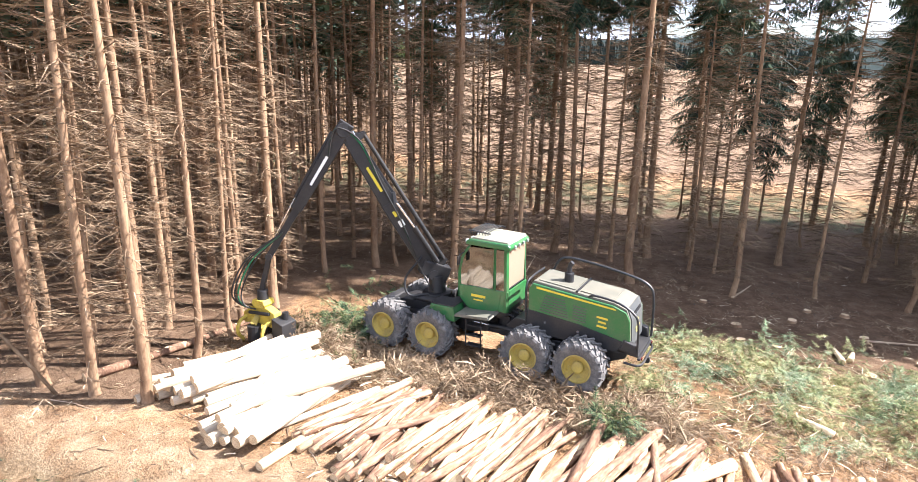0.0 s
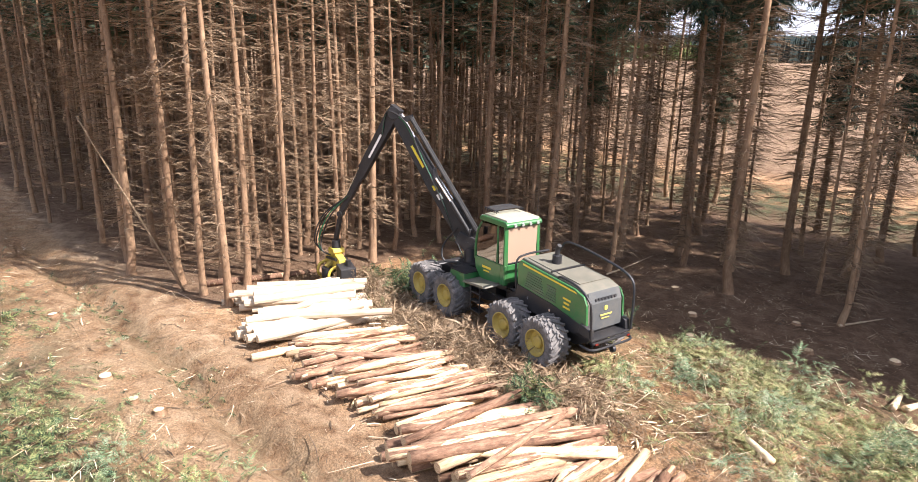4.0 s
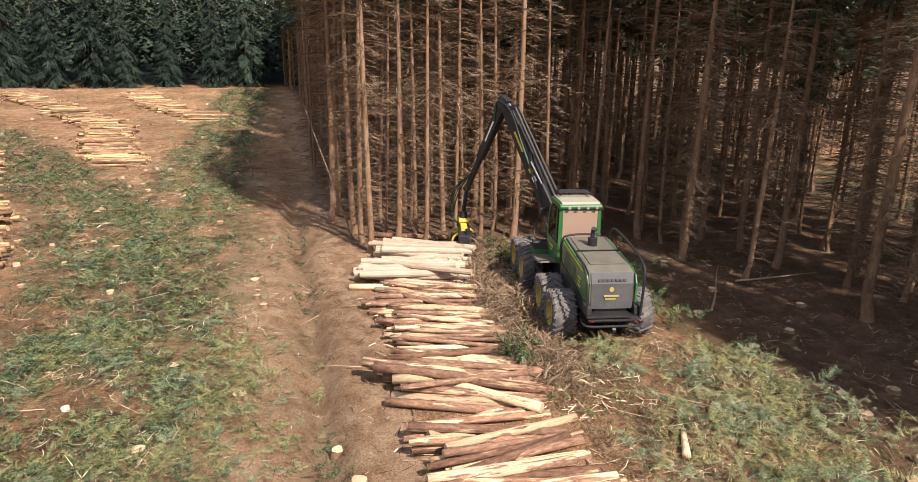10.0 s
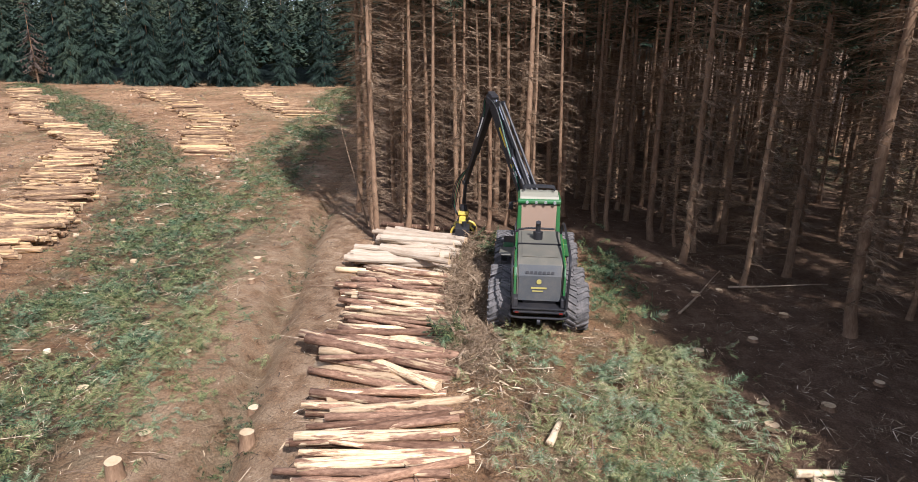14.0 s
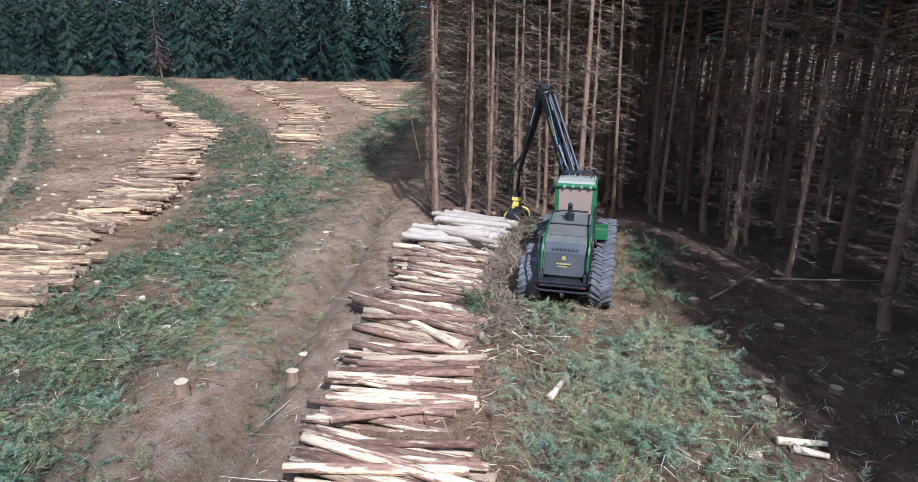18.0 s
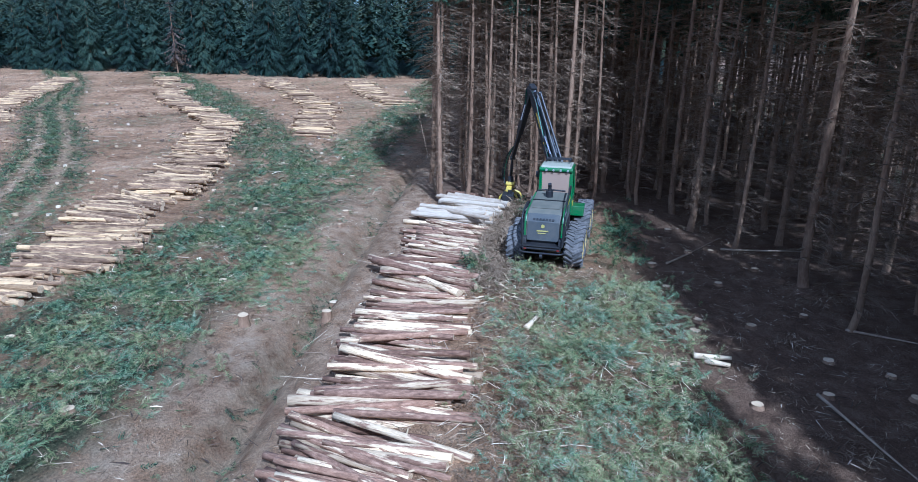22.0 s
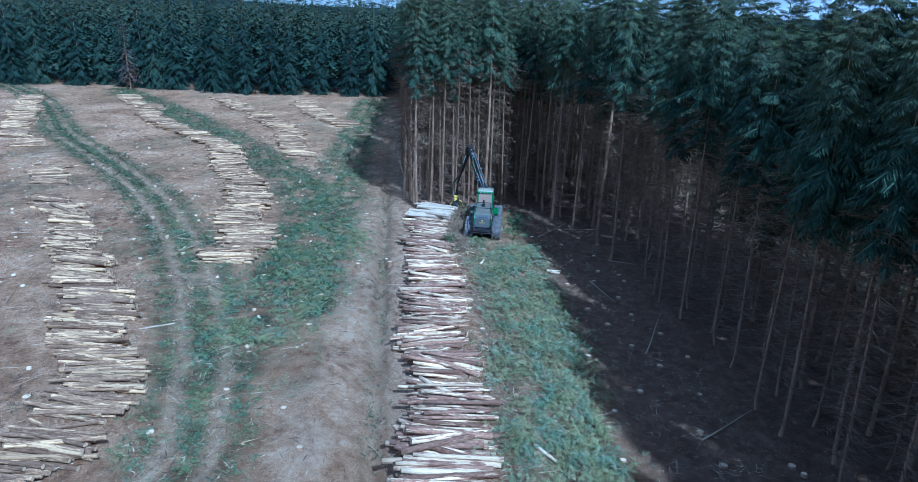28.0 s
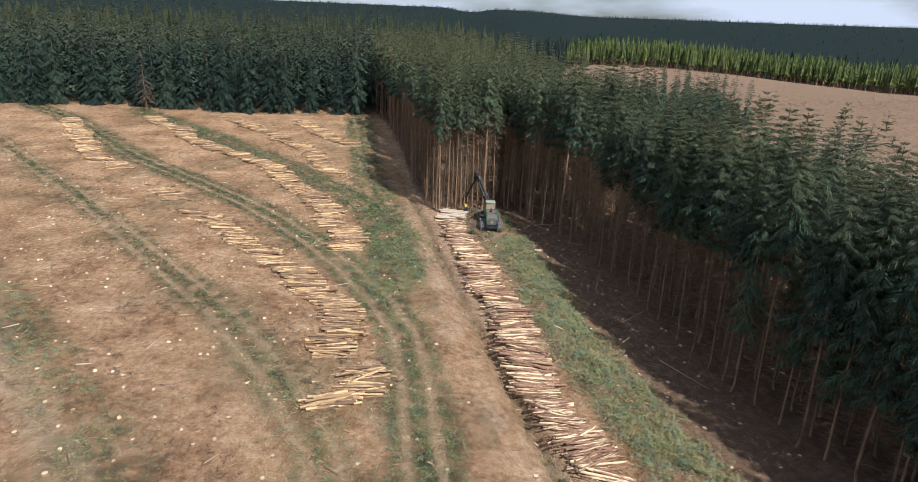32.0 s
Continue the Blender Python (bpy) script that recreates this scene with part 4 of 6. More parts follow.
def log_row(path, r, split, height_of, label, group, single=True, spread_y=0.30, turn=0.0, kinds=None):
    """A row of log heaps along a path; each heap is one thing, every log a part."""
    spots = walk_along(path, 0.21)
    i = 0
    while i < len(spots):
        n = int(r.uniform(*split))
        heap = spots[i:i + n]
        i += n + int(r.choice([0, 1, 2, 3, 5] if height_of < 2.35 else [0, 0, 1, 2]))
        if len(heap) < 4:
            continue
        c = heap[len(heap) // 2][0]
        z0 = hz(c.x, c.y)
        thing = empty("log_heap", pose(c.x, c.y, z0), label, "log pile", group)
        heap_turn = turn + r.normal(0, 9)
        off = r.normal(0, 0.42 if height_of > 2.6 else 0.5)
        joined, jidx = [], []
        small = r.random() < 0.5
        layers = height_of * r.uniform(0.75, 1.25)
        for k, (p, way) in enumerate(heap):
            edge = min(k, len(heap) - 1 - k)
            top = max(1, int(round(min(layers, 1 + edge * 0.7) + r.uniform(-0.4, 0.4))))
            for lay in range(top):
                ch = r.choice([0, 1, 4, 5, 6, 9, 8] if small else [0, 1, 2, 3, 6, 7, 8])
                r0, lm, V, T, idx = (kinds or LOGS)[ch]
                x, y = p.x + r.normal(0, 0.03), p.y + off + r.normal(0, spread_y)
                z = hz(x, y) + r0 * 0.9 + lay * 0.175
                wild = 4.5 if lay < top - 1 else 10
                if lay == top - 1 and r.random() < 0.07:
                    wild = 22
                m = pose(x - c.x, y - c.y, z - z0, 90 + r.normal(0, 0.8 + 0.6 * lay), r.uniform(0, 360) * 0, heap_turn + r.normal(0, wild))
                if r.random() < 0.4:
                    m = m @ pose(0, 0, 0, 180)
                m = m @ pose(0, 0, 0, 0, 0, r.uniform(0, 360))
                if single:
                    child("log", lm, thing, m=m)
                else:
                    A = np.array(m)
                    joined.append((V @ A[:3, :3].T + A[:3, 3], T))
                    jidx.append(idx)
        if not single:
            V, T = join(joined)
            o = child("logs", fast_mesh("logs", V, T, [M_LOG, M_CUT], np.concatenate(jidx)), thing)
            o["kind"] = "stuff"


r_log = np.random.default_rng(21)
DRIED = [(r0, fast_mesh("log", V, T, [M_LOG_DRY, M_CUT], idx), V, T, idx) for r0, _, V, T, idx in LOGS]
PEELED = [(r0, fast_mesh("log", V, T, [M_PEELED, M_CUT], idx), V, T, idx) for r0, _, V, T, idx in LOGS]
log_row([(-13.4, 10.5), (-9.3, 11.0)], r_log, (9, 12), 3.2, "heap of freshly peeled white spruce logs beside the ditch", "log heaps beside the harvester track", kinds=PEELED)
log_row([(-9.0, 11.1)] + ROW_1[1:], r_log, (13, 26), 2.7, "heap of cut spruce logs, bark partly stripped, beside the ditch", "log heaps beside the harvester track")
log_row(ROW_5[2:], r_log, (9, 24), 2.3, "heap of cut spruce logs lying on the clearing", "log heaps on the clearing", kinds=DRIED)
log_row(ROW_5[:3], r_log, (9, 24), 1.9, "heap of cut spruce logs lying on the clearing", "log heaps on the clearing", kinds=DRIED)
log_row([(-9, -6.4), (5, -1.3)], r_log, (14, 30), 2.4, "heap of cut spruce logs lying on the clearing", "log heaps on the clearing", kinds=DRIED)
log_row(ROW_2[:4] + [(-9, -6.4)], r_log, (14, 34), 2.5, "long heap of cut spruce logs on the clearing", "log heaps on the clearing", True, 0.35, 8, kinds=DRIED)
log_row(ROW_3, r_log, (12, 26), 2.6, "heap of cut spruce logs on the clearing", "log heaps on the clearing", True, 0.3, 10, kinds=DRIED)
log_row(ROW_4, r_log, (10, 26), 1.9, "low heap of cut spruce logs on the clearing", "log heaps on the clearing", True, 0.4, 14, kinds=DRIED)
log_row(ROW_6, r_log, (14, 30), 2.0, "low heap of cut spruce logs on the clearing", "log heaps on the clearing", True, 0.4, 20, kinds=DRIED)
log_row(ROW_7, r_log, (8, 14), 1.0, "few thin cut spruce logs on the clearing", "log heaps on the clearing", True, 0.4, 20, kinds=DRIED)


# ---- stumps ----
def stump_kind(r0, h, seed):
    r = np.random.default_rng(seed)
    z = np.array([-0.2, 0.0, 0.3 * h, 0.65 * h, h])
    rad = r0 * np.array([1.35, 1.22, 1.08, 1.02, 1.0])
    V, T = tube(np.stack([0 * z, 0 * z, z], -1), rad, 12)
    V = V * np.concatenate([np.repeat(1 + r.normal(0, 0.05, 12)[None], 5, 0)[..., None], np.repeat(1 + r.normal(0, 0.05, 12)[None], 5, 0)[..., None], np.ones((5, 12, 1))], -1).reshape(-1, 3)
    V2, T2 = V[-12:] + [0, 0, 0.004], []
    V2 = np.concatenate([V2, [[0, 0, h + 0.008]]])
    T2 = np.array([(12, j, (j + 1) % 12) for j in range(12)])
    return fast_mesh("stump_side", V, T, [M_BARK], smooth=True), fast_mesh("cut_face", V2, T2, [M_CHIP])


STUMPS = [stump_kind(r0, h, i) for i, (r0, h) in enumerate([(0.15, 0.10), (0.12, 0.13), (0.17, 0.10), (0.17, 0.38), (0.13, 0.07)])]


def stump(x, y, k, r):
    t = empty("tree_stump", pose(x, y, hz(x, y), r.normal(0, 3), r.normal(0, 3), r.uniform(0, 360)), "low freshly cut spruce stump with pale top", "stump", "spruce stumps")
    child("stump_side", STUMPS[k][0], t)
    child("cut_face", STUMPS[k][1], t, "pale fresh sawn face")


r_st = np.random.default_rng(31)
STUMP_LIST = [(-0.3, 8.8, 0), (-1.6, 6.3, 2), (-8.3, 5.4, 1), (-9.9, 5.0, 0), (-1.1, 23.5, 2), (-0.8, 21.8, 0), (0.3, 21.6, 2), (-4.9, 22.9, 0), (3.4, 7.4, 3), (9.4, 6.4, 2), (4.3, 22.8, 0), (8.0, 23.9, 2), (1.5, 9.4, 3), (1.9, 7.2, 2), (-7.4, 5.8, 1), (-3.2, 4.2, 0), (0.4, 4.6, 0)]
MARKED = [(x, y) for x, y, k in STUMP_LIST]
for x, y, k in STUMP_LIST:
    stump(x, y, k, r_st)


def stump_ok(x, y):
    if in_stand(x, y) or (-13 < x < -2 and 13 < y < 19.5):
        return False
    return min(float(along(p, np.array(x), np.array(y))) for p in (ROW_1, ROW_2, ROW_3, ROW_5)) > 2.4 and abs(y - ditch_line(x)) > 1


for x, y in scatter(900, (-60, 62, -45, 36), stump_ok, 3.3, r_st, MARKED)[:230]:
    if y > 24 + 0.15 * x or y < ditch_line(x) or y < 24:
        if float(along(BELT, np.array(x), np.array(y))) > 2.6:
            stump(x, y, int(r_st.choice([0, 1, 2, 4, 4])), r_st)


for x, y in scatter(700, (-14, 62, 19, 37), lambda x, y: not in_stand(x, y) and not (-13 < x < -2 and y < 19.5) and y > edge_y(EDGE_N, x) - 8 and float(along(BELT, np.array(x), np.array(y))) > 2.0, 2.3, r_st, MARKED)[:75]:
    stump(x, y, int(r_st.choice([0, 2, 4, 0])), r_st)


# ---- brash: cut boughs, sticks, chips ----
def strew(name, label, spots, tpls, mat, r, size, lift, tilt=0.35, category="brash"):
    S = np.array(spots)
    n = len(S)
    k = r.integers(0, len(tpls), n)
    sc = r.uniform(*size, n)
    P = np.stack([S[:, 0], S[:, 1], height(S[:, 0], S[:, 1]) + r.uniform(*lift, n) * np.clip(0.7 + 1.2 * wob(S[:, 0], S[:, 1], 1.3, 5), 0.15, 1.7)], -1)
    R = turns(r.uniform(0, 6.28, n), r.normal(0, tilt, n), r.normal(0, tilt * 1.3, n), sc)
    V, T = join([spread(t, R[k == i], P[k == i]) for i, t in enumerate(tpls) if (k == i).any()])
    return tagged(new(name, fast_mesh(name, V, T, [mat])), label, category, kind="stuff")


def shifted_path(path, d):
    """The same path, moved sideways."""
    P = np.array(path, float)
    t = np.gradient(P, axis=0)
    t /= np.hypot(t[:, 0], t[:, 1])[:, None]
    return [tuple(q) for q in P + d * np.stack([-t[:, 1], t[:, 0]], -1)]


def around(path, half, n, r, clump=0.0, ruts=False):
    """Places along a path, thinned to clumps."""
    P = np.array(path, float)
    L = np.hypot(*np.diff(P, axis=0).T)
    C = np.concatenate([[0], np.cumsum(L)])
    s = r.uniform(0, C[-1], n)
    i = np.clip(np.searchsorted(C, s) - 1, 0, len(L) - 1)
    f = (s - C[i]) / L[i]
    p = P[i] + f[:, None] * (P[i + 1] - P[i])
    d = (P[i + 1] - P[i]) / L[i][:, None]
    o = (r.uniform(-0.62, 0.62, n) + r.normal(0, 0.16, n)) * half
    if ruts:
        keep = (np.abs(np.abs(o) - 1.05) > 0.5) | (r.random(n) < 0.08)
        p, d, o = p[keep], d[keep], o[keep]
    q = p + np.stack([-d[:, 1], d[:, 0]], -1) * o[:, None]
    if clump:
        w = wob(q[:, 0], q[:, 1], 2.2, 9) + 0.5 * wob(q[:, 0], q[:, 1], 0.8, 4)
        q = q[w > r.normal(clump, 0.35, len(q))]
    return q


r_br = np.random.default_rng(41)
SPRIG = [bough(10, 0.022, 0.14, 200 + i, 1, 0.30) for i in range(4)]
belt = around(BELT, 4.0, 27000, r_br, -0.55)
strew("green_brash", "mat of green spruce boughs beside the harvester", belt, SPRIG, M_BRASH, r_br, (0.2, 0.64), (0.0, 0.5), 0.5)
mound = np.concatenate([r_br.normal((-11.9, 15.2), (0.75, 0.8), (420, 2)), r_br.normal((-3.0, 13.7), (0.3, 0.3), (130, 2)), r_br.normal((-9.0, 18.9), (2.2, 0.6), (420, 2))])
strew("brash_mound", "heaped green spruce boughs beside the wheels", mound, SPRIG, M_BRASH, r_br, (0.3, 0.75), (0.02, 0.5), 0.6)
tufts = np.stack([r_br.uniform(-85, 60, 22000), r_br.uniform(-60, 9, 22000)], -1)
tufts = tufts[(wob(tufts[:, 0], tufts[:, 1], 7, 6) + 0.4 * wob(tufts[:, 0], tufts[:, 1], 2.5, 2) > r_br.normal(0.25, 0.3, len(tufts))) & (tufts[:, 1] < ditch_line(tufts[:, 0]) - 0.8)]
strew("scattered_brash", "loose green and brown boughs scattered over the clearing", tufts, [bough(8, 0.024, 0.12, 220 + i, 1, 0.3) for i in range(3)], M_BRASH, r_br, (0.25, 0.65), (0.0, 0.14))
SPRIG_FAR = [bough(6, 0.034, 0.12, 210 + i, 1, 0.34) for i in range(3)]
for path, half, n, cl in ((TRACK_A, 3.6, 36000, -0.5), (TRACK_B, 3.0, 17000, -0.3), (TRACK_C, 4.6, 19000, -0.15), ([(-6, 3.4), (3, 4.4), (11, 4.0), (17, 4.4)], 5.0, 7500, -0.2), (TRACK_D, 4.2, 22000, -0.35), (TRACK_E, 3.6, 12000, -0.1)):
    q = around(path, half, n, r_br, cl, path in (TRACK_A, TRACK_B))
    close = (q[:, 0] > -14) & (q[:, 1] > -12)
    for side, tpl in ((close, SPRIG), (~close, SPRIG_FAR)):
        if side.any():
            strew("brash_track", "strip of green and grey spruce boughs on the clearing", q[side], tpl, M_BRASH, r_br, (0.22, 0.62), (0.01, 0.24), 0.45)
straw = np.concatenate([np.array(around(p, 1.0, 5200, r_br)) for p in (shifted_path(TRACK_A, 1.05), shifted_path(TRACK_A, -1.05))] + [np.array(around(p, 0.9, 3600, r_br)) for p in (shifted_path(TRACK_B, 1.05), shifted_path(TRACK_B, -1.05), shifted_path(TRACK_B, -3.2))] + [around(TRACK_F, 2.4, 4500, r_br)])
M_STRAW = leafy("dry_straw_sticks", [(0.2, (0.20, 0.13, 0.06)), (0.5, (0.42, 0.29, 0.14)), (0.85, (0.64, 0.48, 0.27))], 0.1)
strew("rut_sticks", "dry yellow broken sticks pressed into the wheel ruts", straw, [bough(2, 0.010, 0.02, 430 + i) for i in range(4)], M_STRAW, r_br, (0.25, 1.0), (-0.06, 0.05), 0.08)
coarse = np.concatenate([around(TRACK_F, 2.2, 1500, r_br)] + [around(p, 1.0, 700, r_br, 0.05) for p in (shifted_path(TRACK_B, 1.05), shifted_path(TRACK_B, -1.05), shifted_path(TRACK_B, -3.4), shifted_path(TRACK_A, 1.05), shifted_path(TRACK_A, -1.05))] + [around([(30, -1.5), (46, 1), (54, 3)], 4.5, 500, r_br)])
strew("rut_branches", "yellow broken branches lying along the wheel ruts", coarse, [bough(2, 0.022, 0.02, 440 + i, 1, 0.3) for i in range(4)], M_STRAW, r_br, (0.5, 1.7), (0.0, 0.08), 0.06)
DRY = [bough(4, 0.018, 0.05, 300 + i) for i in range(3)]
dry = np.concatenate([around([(-13.8, 13.5), (-10, 13.6), (-4, 13.9), (-1, 14.6)], 0.9, 2600, r_br), around([(-13.5, 13.6), (-7, 14.0), (0, 15.4), (14, 18), (30, 20.5), (46, 23.5)], 1.4, 3800, r_br), around([(-15, 13), (-9, 13.4)], 1.8, 900, r_br),
                      np.stack([r_br.uniform(-40, 55, 6500), r_br.uniform(-30, 8, 6500)], -1), around([(-16, 24), (10, 26), (45, 32)], 5.0, 1800, r_br), around(TRACK_A, 4.5, 5000, r_br), around(TRACK_D, 5.0, 4000, r_br), around(BELT, 3.0, 2500, r_br)])
strew("dry_brash", "brown dry twigs and torn bark strewn on the ground", dry, DRY, M_BROWN, r_br, (0.25, 0.8), (0.005, 0.16))
bank = around([(-13.6, 13.6), (-10, 13.7), (-5.5, 13.9), (-1.5, 14.6)], 0.9, 3000, r_br)
strew("bark_bank", "bank of torn brown bark and twigs beside the logs", bank, DRY + [tube([(0, 0, 0), (0.5, 0.05, 0.06), (1, 0, 0)], (0.03, 0.05, 0.01), 3)], M_BROWN, r_br, (0.25, 0.7), (0.05, 0.5), 0.6)
NEEDLE = [(np.array([(0, 0.010, 0), (0, -0.010, 0.004), (1, 0, 0.01)]), np.array([(0, 1, 2)])), (np.array([(0, 0.013, 0), (0, -0.013, 0.0), (0.55, 0.10, 0.02), (1, 0.05, 0)]), np.array([(0, 1, 2), (1, 3, 2)]))]
ground_bits = np.stack([r_br.uniform(-20, 50, 60000), r_br.uniform(-26, 33, 60000)], -1)
dist = np.hypot(ground_bits[:, 0] - 8, ground_bits[:, 1] - 10)
ground_bits = ground_bits[r_br.random(60000) < np.clip(1.25 - dist / 40, 0.25, 1)]
strew("dark_litter", "fine dark twigs, bark shreds and needles littering the soil", ground_bits[::3], NEEDLE, M_SOILED, r_br, (0.08, 0.55), (0.005, 0.03), 0.05)
strew("brown_litter", "fine brown twigs and bark shreds littering the soil", ground_bits[1::3], NEEDLE, M_BROWN, r_br, (0.08, 0.6), (0.005, 0.03), 0.05)
strew("pale_litter", "fine pale splinters and shavings littering the soil", ground_bits[2::3], NEEDLE, M_CHIP, r_br, (0.05, 0.32), (0.005, 0.03), 0.05)
ditch = around([(-20, ditch_line(-20)), (50, ditch_line(50))], 0.8, 1500, r_br, 0.1)
strew("ditch_tufts", "tufts of green grass and boughs along the ditch", ditch, SPRIG, M_BRASH, r_br, (0.2, 0.5), (0.0, 0.2), 0.5)
splinters = np.concatenate([bank[::3] + r_br.normal(0, 0.15, bank[::3].shape), around([(-3, 14.8), (6, 16.0), (16, 17.6), (30, 19.3)], 1.2, 550, r_br)])
strew("splintered_wood", "pale splinters and peeled bark strips between logs and track", splinters, [tube([(0, 0, 0), (0.5, 0.06, 0.05), (1, -0.03, 0)], (0.018, 0.022, 0.008), 3), tube([(0, 0, 0), (0.4, -0.08, 0.08), (1, 0.05, 0.02)], (0.012, 0.026, 0.006), 3)], M_CHIP, r_br, (0.12, 0.5), (0.02, 0.2), 0.25)
felled = np.stack([r_br.uniform(-130, 90, 9000), r_br.uniform(50, 210, 9000)], -1)
strew("far_brash", "dry brash strewn over the felled slope", felled[felled[:, 1] > 54 + 0.2 * felled[:, 0]], DRY, M_BROWN, r_br, (0.8, 2.6), (0.02, 0.3))
STICK = [tube([(0, 0, 0), (0.5, 0.03, 0.02), (1, -0.02, 0)], (0.011, 0.009, 0.004), 4), tube([(0, 0, 0), (0.35, -0.03, 0.01), (0.7, 0.01, 0.0), (1, 0.05, 0.02)], (0.010, 0.009, 0.007, 0.003), 4), tube([(0, 0, 0), (1, 0.01, 0.01)], (0.012, 0.004), 4)]
sticks = np.concatenate([np.stack([r_br.uniform(-60, 60, 1500), r_br.uniform(-45, 8, 1500)], -1), around(BELT, 3.2, 500, r_br), around(ROW_1, 4.0, 500, r_br)])
strew("loose_sticks", "thin bare sticks lying about", sticks, STICK, M_STICK, r_br, (0.35, 1.5), (0.01, 0.12), 0.06)
twigs = np.concatenate([around(BELT, 3.0, 1300, r_br), around(TRACK_A, 4.5, 1500, r_br), around(TRACK_C, 4.5, 1300, r_br), around(TRACK_D, 4.0, 800, r_br), np.stack([r_br.uniform(-60, 60, 1800), r_br.uniform(-45, 8, 1800)], -1), around([(-14, 22), (10, 25), (45, 31)], 4.0, 500, r_br)])
strew("pale_twigs", "thin pale broken twigs among the brash", twigs, [bough(2, 0.012, 0.02, 400 + i) for i in range(3)], M_CHIP, r_br, (0.25, 0.9), (0.03, 0.25), 0.2)
far_bits = np.stack([r_br.uniform(-92, -20, 3800), r_br.uniform(-95, -2, 3800)], -1)
far_bits = far_bits[far_bits[:, 1] < edge_y(EDGE_W, far_bits[:, 0]) - 2]
strew("far_litter", "dry brash and bark littering the back of the clearing", far_bits, DRY, M_BROWN, r_br, (0.6, 1.6), (0.01, 0.15))
wide_bits = np.stack([r_br.uniform(-30, 70, 1500), r_br.uniform(-75, 5, 1500)], -1)
wide_bits = wide_bits[(wide_bits[:, 1] < ditch_line(wide_bits[:, 0]) - 6) & (np.min([along(q, wide_bits[:, 0], wide_bits[:, 1]) for q in (ROW_2, ROW_3, ROW_5)], axis=0) > 2.6)]
strew("wide_stumps", "low pale-topped stumps across the open clearing", wide_bits[::3], [tube([(0, 0, -0.2), (0, 0, 0.05), (0, 0, 0.1)], (0.14, 0.13, 0.13), 8, True)], M_CHIP, r_br, (0.7, 1.15), (0.0, 0.02), 0.03, "stumps")
strew("log_offcuts", "short pale offcuts and broken tops lying on the clearing", wide_bits[1::6], [tube([(0, 0, 0.05), (1.2, 0.05, 0.07)], (0.06, 0.035), 6, True), tube([(0, 0, 0.04), (2.0, -0.1, 0.06)], (0.045, 0.02), 5, True)], M_STICK, r_br, (0.5, 1.2), (0.0, 0.02), 0.03)
patch = np.stack([r_br.uniform(-45, 75, 42000), r_br.uniform(-85, 6, 42000)], -1)
patch = patch[(wob(patch[:, 0], patch[:, 1], 5.5, 11) + 0.5 * wob(patch[:, 0], patch[:, 1], 1.7, 12) > r_br.normal(0.35, 0.25, len(patch))) & (patch[:, 1] < ditch_line(patch[:, 0]) - 2.5)]
strew("brown_brash", "patches of old brown brash over the clearing", patch, [bough(4, 0.03, 0.1, 320 + i, 1, 0.35) for i in range(4)], M_SOILED, r_br, (0.4, 1.1), (0.01, 0.12), 0.25)
far_st = far_bits[::16]
strew("far_stumps", "low pale-topped stumps across the back of the clearing", far_st, [tube([(0, 0, -0.2), (0, 0, 0.08), (0, 0, 0.16)], (0.2, 0.15, 0.14), 8, True)], M_STICK, r_br, (0.8, 1.2), (0.0, 0.02), 0.03, "stumps")
CHIP = [tube([(0, 0, 0), (0.5, 0.04, 0.03), (1, 0, 0)], (0.05, 0.08, 0.03), 4, True)]
chips = np.concatenate([around(ROW_1, 3.6, 420, r_br), around([(-14, 13.2), (-6, 13.6), (0, 15)], 1.4, 500, r_br), np.stack([r_br.uniform(-50, 55, 450), r_br.uniform(-40, 8, 450)], -1)])
strew("wood_chips", "pale broken wood pieces", chips, CHIP, M_CHIP, r_br, (0.08, 0.42), (0.0, 0.1), 0.25)


# ---- single lying and leaning stems ----
def stem(name, label, p, q, r0, r1, mat=None):
    p, q = np.array(p, float), np.array(q, float)
    f = np.linspace(0, 1, 7)[:, None]
    path = p + f * (q - p) + np.concatenate([0.05 * np.sin(f * 5), 0.05 * np.sin(f * 4 + 1), 0 * f], 1) * min(1.0, float(np.linalg.norm(q - p)) / 6)
    V, T = tube(path, np.linspace(r0, r1, 7), 8, True)
    idx = np.zeros(len(T), int)
    idx[-16:] = 1
    return tagged(new(name, fast_mesh(name, V, T, [mat or M_LOG, M_CUT], idx, True)), label, "stem")


stem("felled_stem", "limbed spruce stem lying in front of the trees", (-15.6, 8.9, hz(-15.6, 8.9) + 0.14), (-14.9, 14.6, hz(-14.9, 14.6) + 0.12), 0.14, 0.09)
stem("leaning_stem", "thin dead stem leaning against the stand", (-15.6, 8.2, hz(-15.6, 8.2) - 0.05), (-18.6, 5.9, 6.0), 0.05, 0.02, M_DEAD)
for x, y, a, ln in ((-6.5, 21.0, 150, 5.5), (3.0, 24.5, 20, 4.0), (-1.5, 26.4, 75, 2.2), (14, 26.5, 160, 5), (22, 27.5, 130, 4), (30, 28.5, 30, 5), (-9.5, 23.5, 100, 4)):
    dx, dy = ln * math.cos(radians(a)), ln * math.sin(radians(a))
    stem("fallen_stem", "thin dry stem lying on the litter", (x, y, hz(x, y) + 0.06), (x + dx, y + dy, hz(x + dx, y + dy) + 0.09), 0.045, 0.015, M_STICK)
